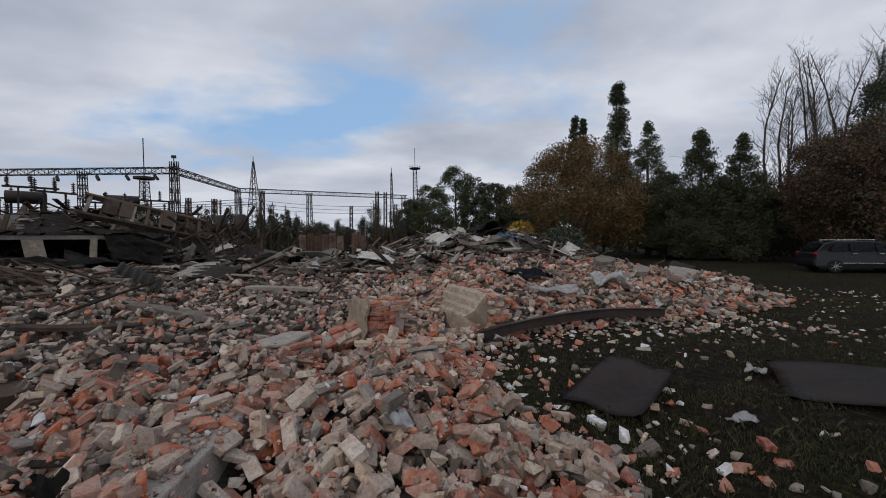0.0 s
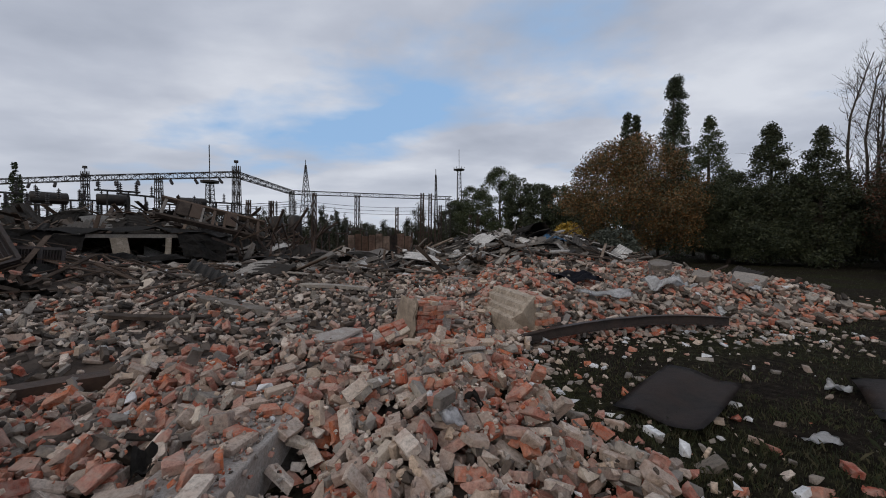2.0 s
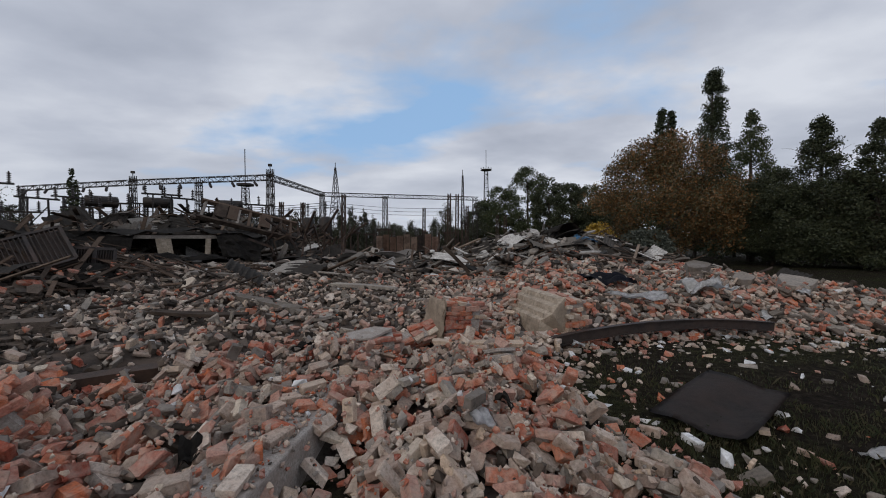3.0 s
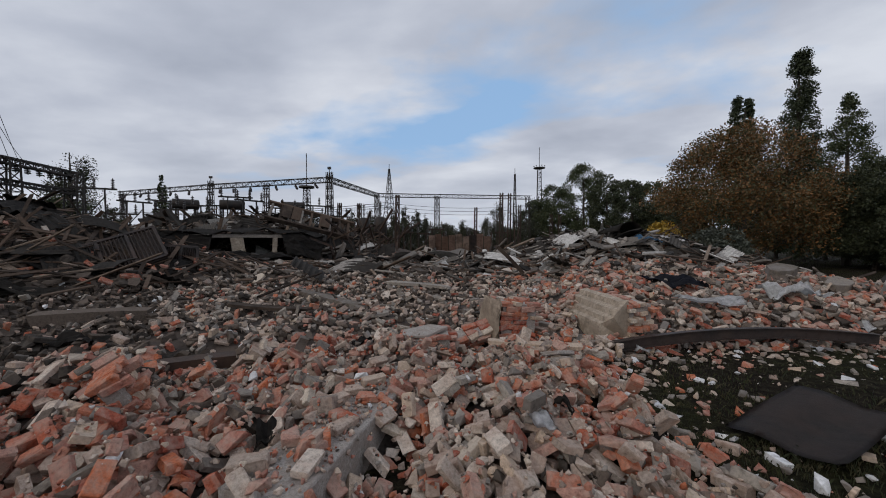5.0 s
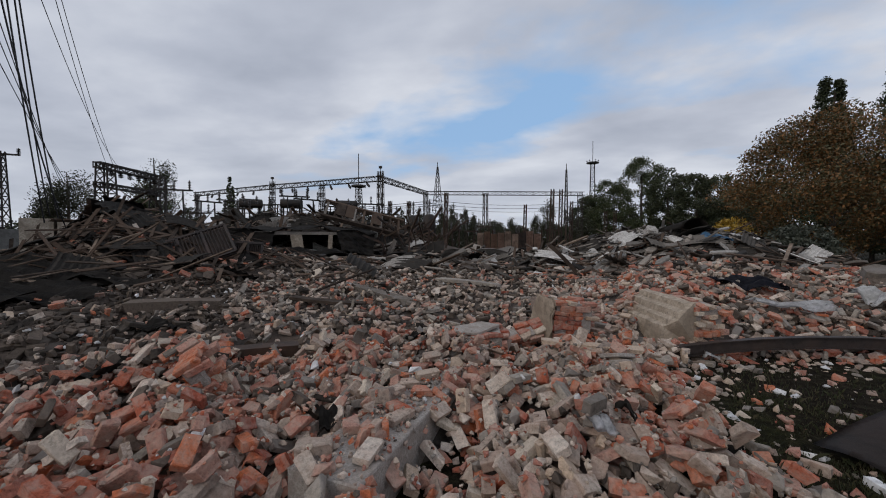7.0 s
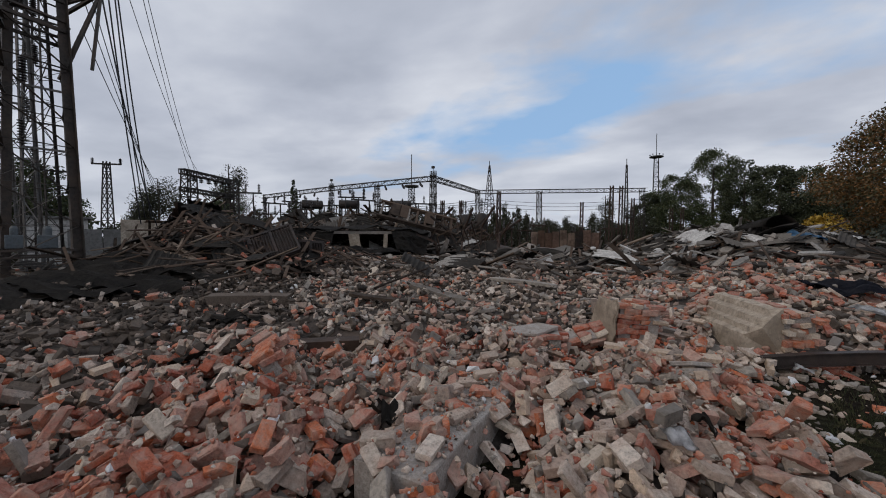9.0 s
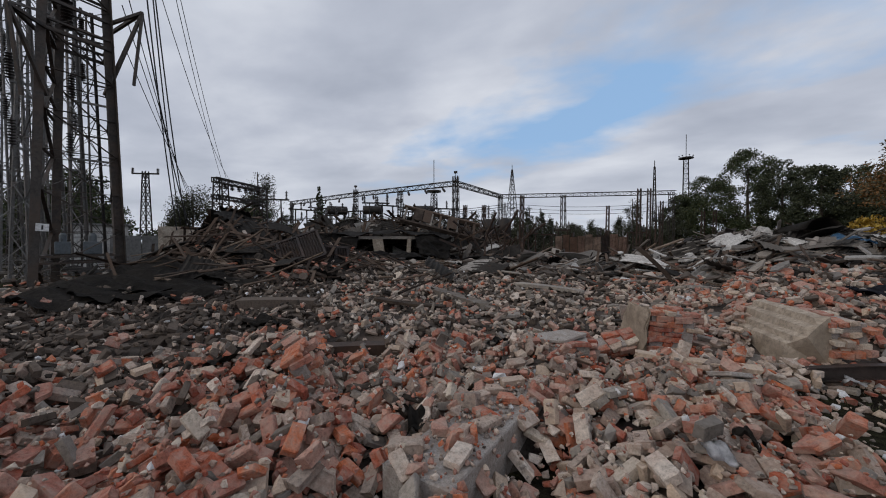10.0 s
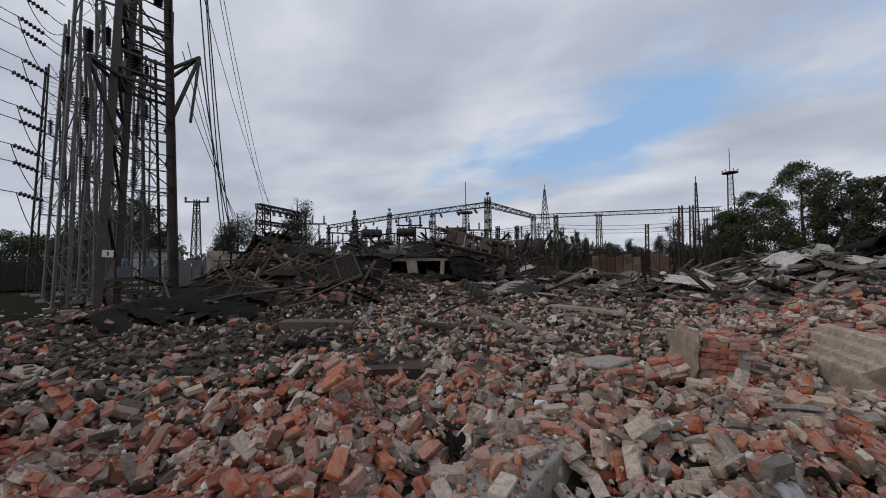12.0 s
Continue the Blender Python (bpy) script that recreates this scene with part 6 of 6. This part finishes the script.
    for x, y, sx, sy, s in ((-0.75, 2.55, 0.14, 0.2, 51), (-0.2, 5.2, 0.12, 0.15, 52), (0.6, 6.1, 0.2, 0.14, 53), (-2.7, 2.3, 0.08, 0.14, 54), (3.3, 7.0, 0.3, 0.16, 55), (4.6, 8.3, 0.35, 0.2, 56), (6.0, 9.4, 0.4, 0.25, 57)):
        drape("paper_scrap", (x, y, 0.14), (sx, sy), M_WHITE, "scrap of white paper among the bricks", "paper", s, 0.05, s * 20, n=6)
    drape("waste_paper", (2.52, 3.25, 0.05), (0.30, 0.16), M_WHITE, "torn white paper on the grass", "paper", 31, 0.04, 20, follow=False, n=8)
    drape("waste_paper", (3.75, 4.55, 0.06), (0.28, 0.22), M_WHITE, "crumpled white paper by the steel sheet", "paper", 32, 0.07, 50, follow=False, n=8)
    # the second entry is one long dark bar laid along the hollow
    for p, q, w, h, mat, label in (((-7.6, 7.9), (-4.9, 6.7), 0.24, 0.14, M_CONC, "long pale concrete kerb lying in the rubble"), ((-5.6, 2.75), (-3.9, 4.55), 0.22, 0.2, M_RUST, "long dark channel sunk in the rubble"), ((-7.2, 5.6), (-5.4, 5.9), 0.2, 0.06, M_WOOD, "grey board lying on the rubble"), ((-9.3, 3.5), (-8.2, 4.7), 0.35, 0.2, M_DARKRUB, "broken concrete beam in the rubble"), ((-1.6, 4.75), (-0.35, 5.0), 0.16, 0.05, M_TAN, "pale plank of plaster lath on the bricks"), ((-11.0, 10.5), (-8.6, 11.2), 0.3, 0.1, M_CONC, "pale concrete strip in the rubble"), ((-5.5, 9.6), (-3.6, 9.4), 0.25, 0.08, M_CONC, "pale concrete strip in the rubble")):
        mid = ((p[0] + q[0]) / 2, (p[1] + q[1]) / 2)
        L = math.hypot(q[0] - p[0], q[1] - p[1])
        a = math.degrees(math.atan2(q[1] - p[1], q[0] - p[0]))
        loose("fallen_beam", "plank", (L, w, h), (*mid, z(*mid) + 0.14), (3, 2, a), mat, label, "beam")


large_pieces()


# ---- car ----
def car():
    t = thing("car", (19.7, 17.7, 0.0), "black people carrier parked on the grass by the trees", "car", turn=-18)
    prof = [(-2.2, 0.35), (-2.24, 0.62), (-2.2, 0.98), (-2.02, 1.12), (-1.72, 1.55), (-1.3, 1.64), (0.2, 1.63), (0.75, 1.5), (1.35, 1.08), (2.0, 0.92), (2.22, 0.7), (2.24, 0.4), (2.1, 0.25), (-2.05, 0.25)]
    bm = bmesh.new()
    n = len(prof)
    rows = []
    for y, s in ((-0.88, 0.94), (-0.80, 1.0), (0.80, 1.0), (0.88, 0.94)):
        rows.append([bm.verts.new((x * (0.99 if abs(y) > 0.85 else 1), y * (1.0 if z < 1.05 else 0.86), 0.25 + (z - 0.25) * (s if z > 1.2 else 1))) for x, z in prof])
    for a, b in zip(rows, rows[1:]):
        for i in range(n):
            bm.faces.new((a[i], a[(i + 1) % n], b[(i + 1) % n], b[i]))
    bm.faces.new(rows[0][::-1])
    bm.faces.new(rows[-1])
    bmesh.ops.recalc_face_normals(bm, faces=bm.faces[:])
    body = part("body", bm, M_PAINT, t)
    for side in (-1, 1):
        for pts in (((-1.62, 1.12), (-1.35, 1.5), (-0.85, 1.54), (-0.85, 1.1)), ((-0.78, 1.1), (-0.78, 1.54), (0.12, 1.53), (0.18, 1.08)), ((0.26, 1.08), (0.2, 1.52), (0.55, 1.46), (1.15, 1.1))):
            bm = bmesh.new()
            vs = [bm.verts.new((x, side * (0.895 if z < 1.2 else 0.785), z)) for x, z in pts]
            bm.faces.new(vs)
            bmesh.ops.solidify(bm, geom=bm.faces[:], thickness=0.02)
            part("side_window", bm, M_GLASS, body)
        for x in (-0.62, 0.42):
            bm = bmesh.new()
            block(bm, (x, side * 0.9, 0.98), (0.2, 0.03, 0.035), bevel=0.008)
            part("door_handle", bm, M_CHROME, body, "chrome handle")
        bm = bmesh.new()
        block(bm, (0, side * 0.89, 0.5), (2.2, 0.03, 0.04), bevel=0.008)
        part("trim_strip", bm, M_CHROME, body, "bright trim strip")
        bm = bmesh.new()
        block(bm, (-2.15, side * 0.76, 0.98), (0.14, 0.2, 0.17), bevel=0.04)
        part("tail_lamp", bm, M_LAMP, body, "red tail lamp")
        bm = bmesh.new()
        block(bm, (0.85, side * 0.98, 1.08), (0.14, 0.22, 0.14), bevel=0.04)
        part("wing_mirror", bm, M_PAINT, body)
        for x in (-1.38, 1.38):
            bm = bmesh.new()
            tube(bm, [(x, side * 0.72, 0.33), (x, side * 0.74, 0.33), (x, side * 0.9, 0.33), (x, side * 0.92, 0.33)], [0.28, 0.33, 0.33, 0.29], 24)
            wheel = part("wheel", bm, M_TYRE, t, "", True)
            bm = bmesh.new()
            tube(bm, [(x, side * 0.9, 0.33), (x, side * 0.925, 0.33)], [0.09, 0.07], 12)
            for k in range(7):
                a = k * 2 * math.pi / 7
                bar(bm, (x, side * 0.92, 0.33), (x + 0.23 * math.cos(a), side * 0.925, 0.33 + 0.23 * math.sin(a)), 0.05, 0.03)
            part("rim", bm, M_CHROME, wheel, "bright spoked rim")
    bm = bmesh.new()
    vs = [bm.verts.new(p) for p in ((-2.10, -0.62, 1.14), (-2.10, 0.62, 1.14), (-1.80, 0.6, 1.5), (-1.80, -0.6, 1.5))]
    bm.faces.new(vs)
    bmesh.ops.solidify(bm, geom=bm.faces[:], thickness=0.02)
    part("rear_window", bm, M_GLASS, body)
    bm = bmesh.new()
    block(bm, (-2.2, 0, 0.5), (0.14, 1.7, 0.28), bevel=0.05)
    part("bumper", bm, M_PAINT, body)
    bm = bmesh.new()
    for s in (-0.62, 0.62):
        bar(bm, (-1.3, s, 1.68), (0.3, s, 1.68), 0.04)
    part("roof_rail", bm, M_CHROME, body)
    t.scale = (0.93, 0.93, 0.93)


car()


# ---- litter and grass on the open ground ----
def litter():
    rs = np.random.RandomState(61)
    mix = lambda kind, x, y, r: (0, 1, 1, 3, 2, 3, 3, 1, 0, 8)[r.randint(10)]

    def rim(where, fall):
        """The same places, thinning out away from the rubble's edge."""
        def pick(r, n):
            p = where(r, n * 5)
            return p[r.rand(len(p)) < np.exp(np.minimum(sd_polygon(p[:, 0], p[:, 1], EDGE), 0) / fall)][:n]
        return pick
    items = strew(rs, 40, sector(8, 62, 2.2, 5.5, 0.05, True), [("rock", 0.75), ("brick", 0.25)], mix, (0.2, 0.8), (0.0, 0.02), 15)
    items += strew(rs, 520, rim(sector(0, 56, 2.0, 11.0, 0.05, True), 0.7), [("rock", 0.75), ("brick", 0.25)], mix, (0.3, 1.0), (0.0, 0.02), 15)
    items += strew(rs, 260, sector(22, 58, 9.0, 18.0, 0.1, True), [("rock", 1)], mix, (0.3, 0.8), (0.0, 0.02), 12)
    items += strew(rs, 160, sector(-100, -83, 8.0, 26.0, 0.1, True), [("rock", 0.8), ("slab", 0.2)], mix, (0.4, 1.1), (0.0, 0.03), 12)
    items += strew(rs, 700, rim(sector(0, 62, 1.8, 10.0, -0.3, True), 0.7), [("rock", 1)], mix, (0.08, 0.25), (0.0, 0.02), 20)
    ob = joined("scattered_rubble", items, RUBBLE_MATS)
    tagged(ob, "stray brick pieces, pale mortar lumps and litter on the grass", "rubble")
    # grass tufts
    vs, n = [], 0
    for az0, az1, r0, r1, count in ((12, 66, 1.8, 6.0, 30000), (8, 58, 6.0, 16.0, 26000), (16, 60, 16.0, 34.0, 14000), (-100, -84, 12, 26, 4000)):
        pts = sector(az0, az1, r0, r1, 0.0, True)(rs, count)
        keep = lumps(pts[:, 0], pts[:, 1], 1.2, 71) + 0.5 * lumps(pts[:, 0], pts[:, 1], 0.4, 72) > rs.uniform(-0.45, 0.5, len(pts))
        p = pts[keep]
        for x, y in p:
            a, h, w = rs.uniform(0, 6.28), rs.uniform(0.015, 0.05) * (2.2 if rs.rand() < 0.04 else 1), rs.uniform(0.0016, 0.0034) * (1 + r0 * 0.25)
            lx, ly = rs.normal(0, 0.6) * h, rs.normal(0, 0.6) * h
            c, s = math.cos(a) * w, math.sin(a) * w
            vs += [(x - c, y - s, -0.03), (x + c, y + s, -0.03), (x + c * 0.4 + lx * 0.5, y + s * 0.4 + ly * 0.5, h * 0.7), (x + lx, y + ly, h)]
    v = np.array(vs)
    ob = raw("grass_blades", v, np.arange(len(v)).reshape(-1, 4), L_GRASS)
    tagged(ob, "short tufts of dull green grass", "grass", kind="stuff")


litter()
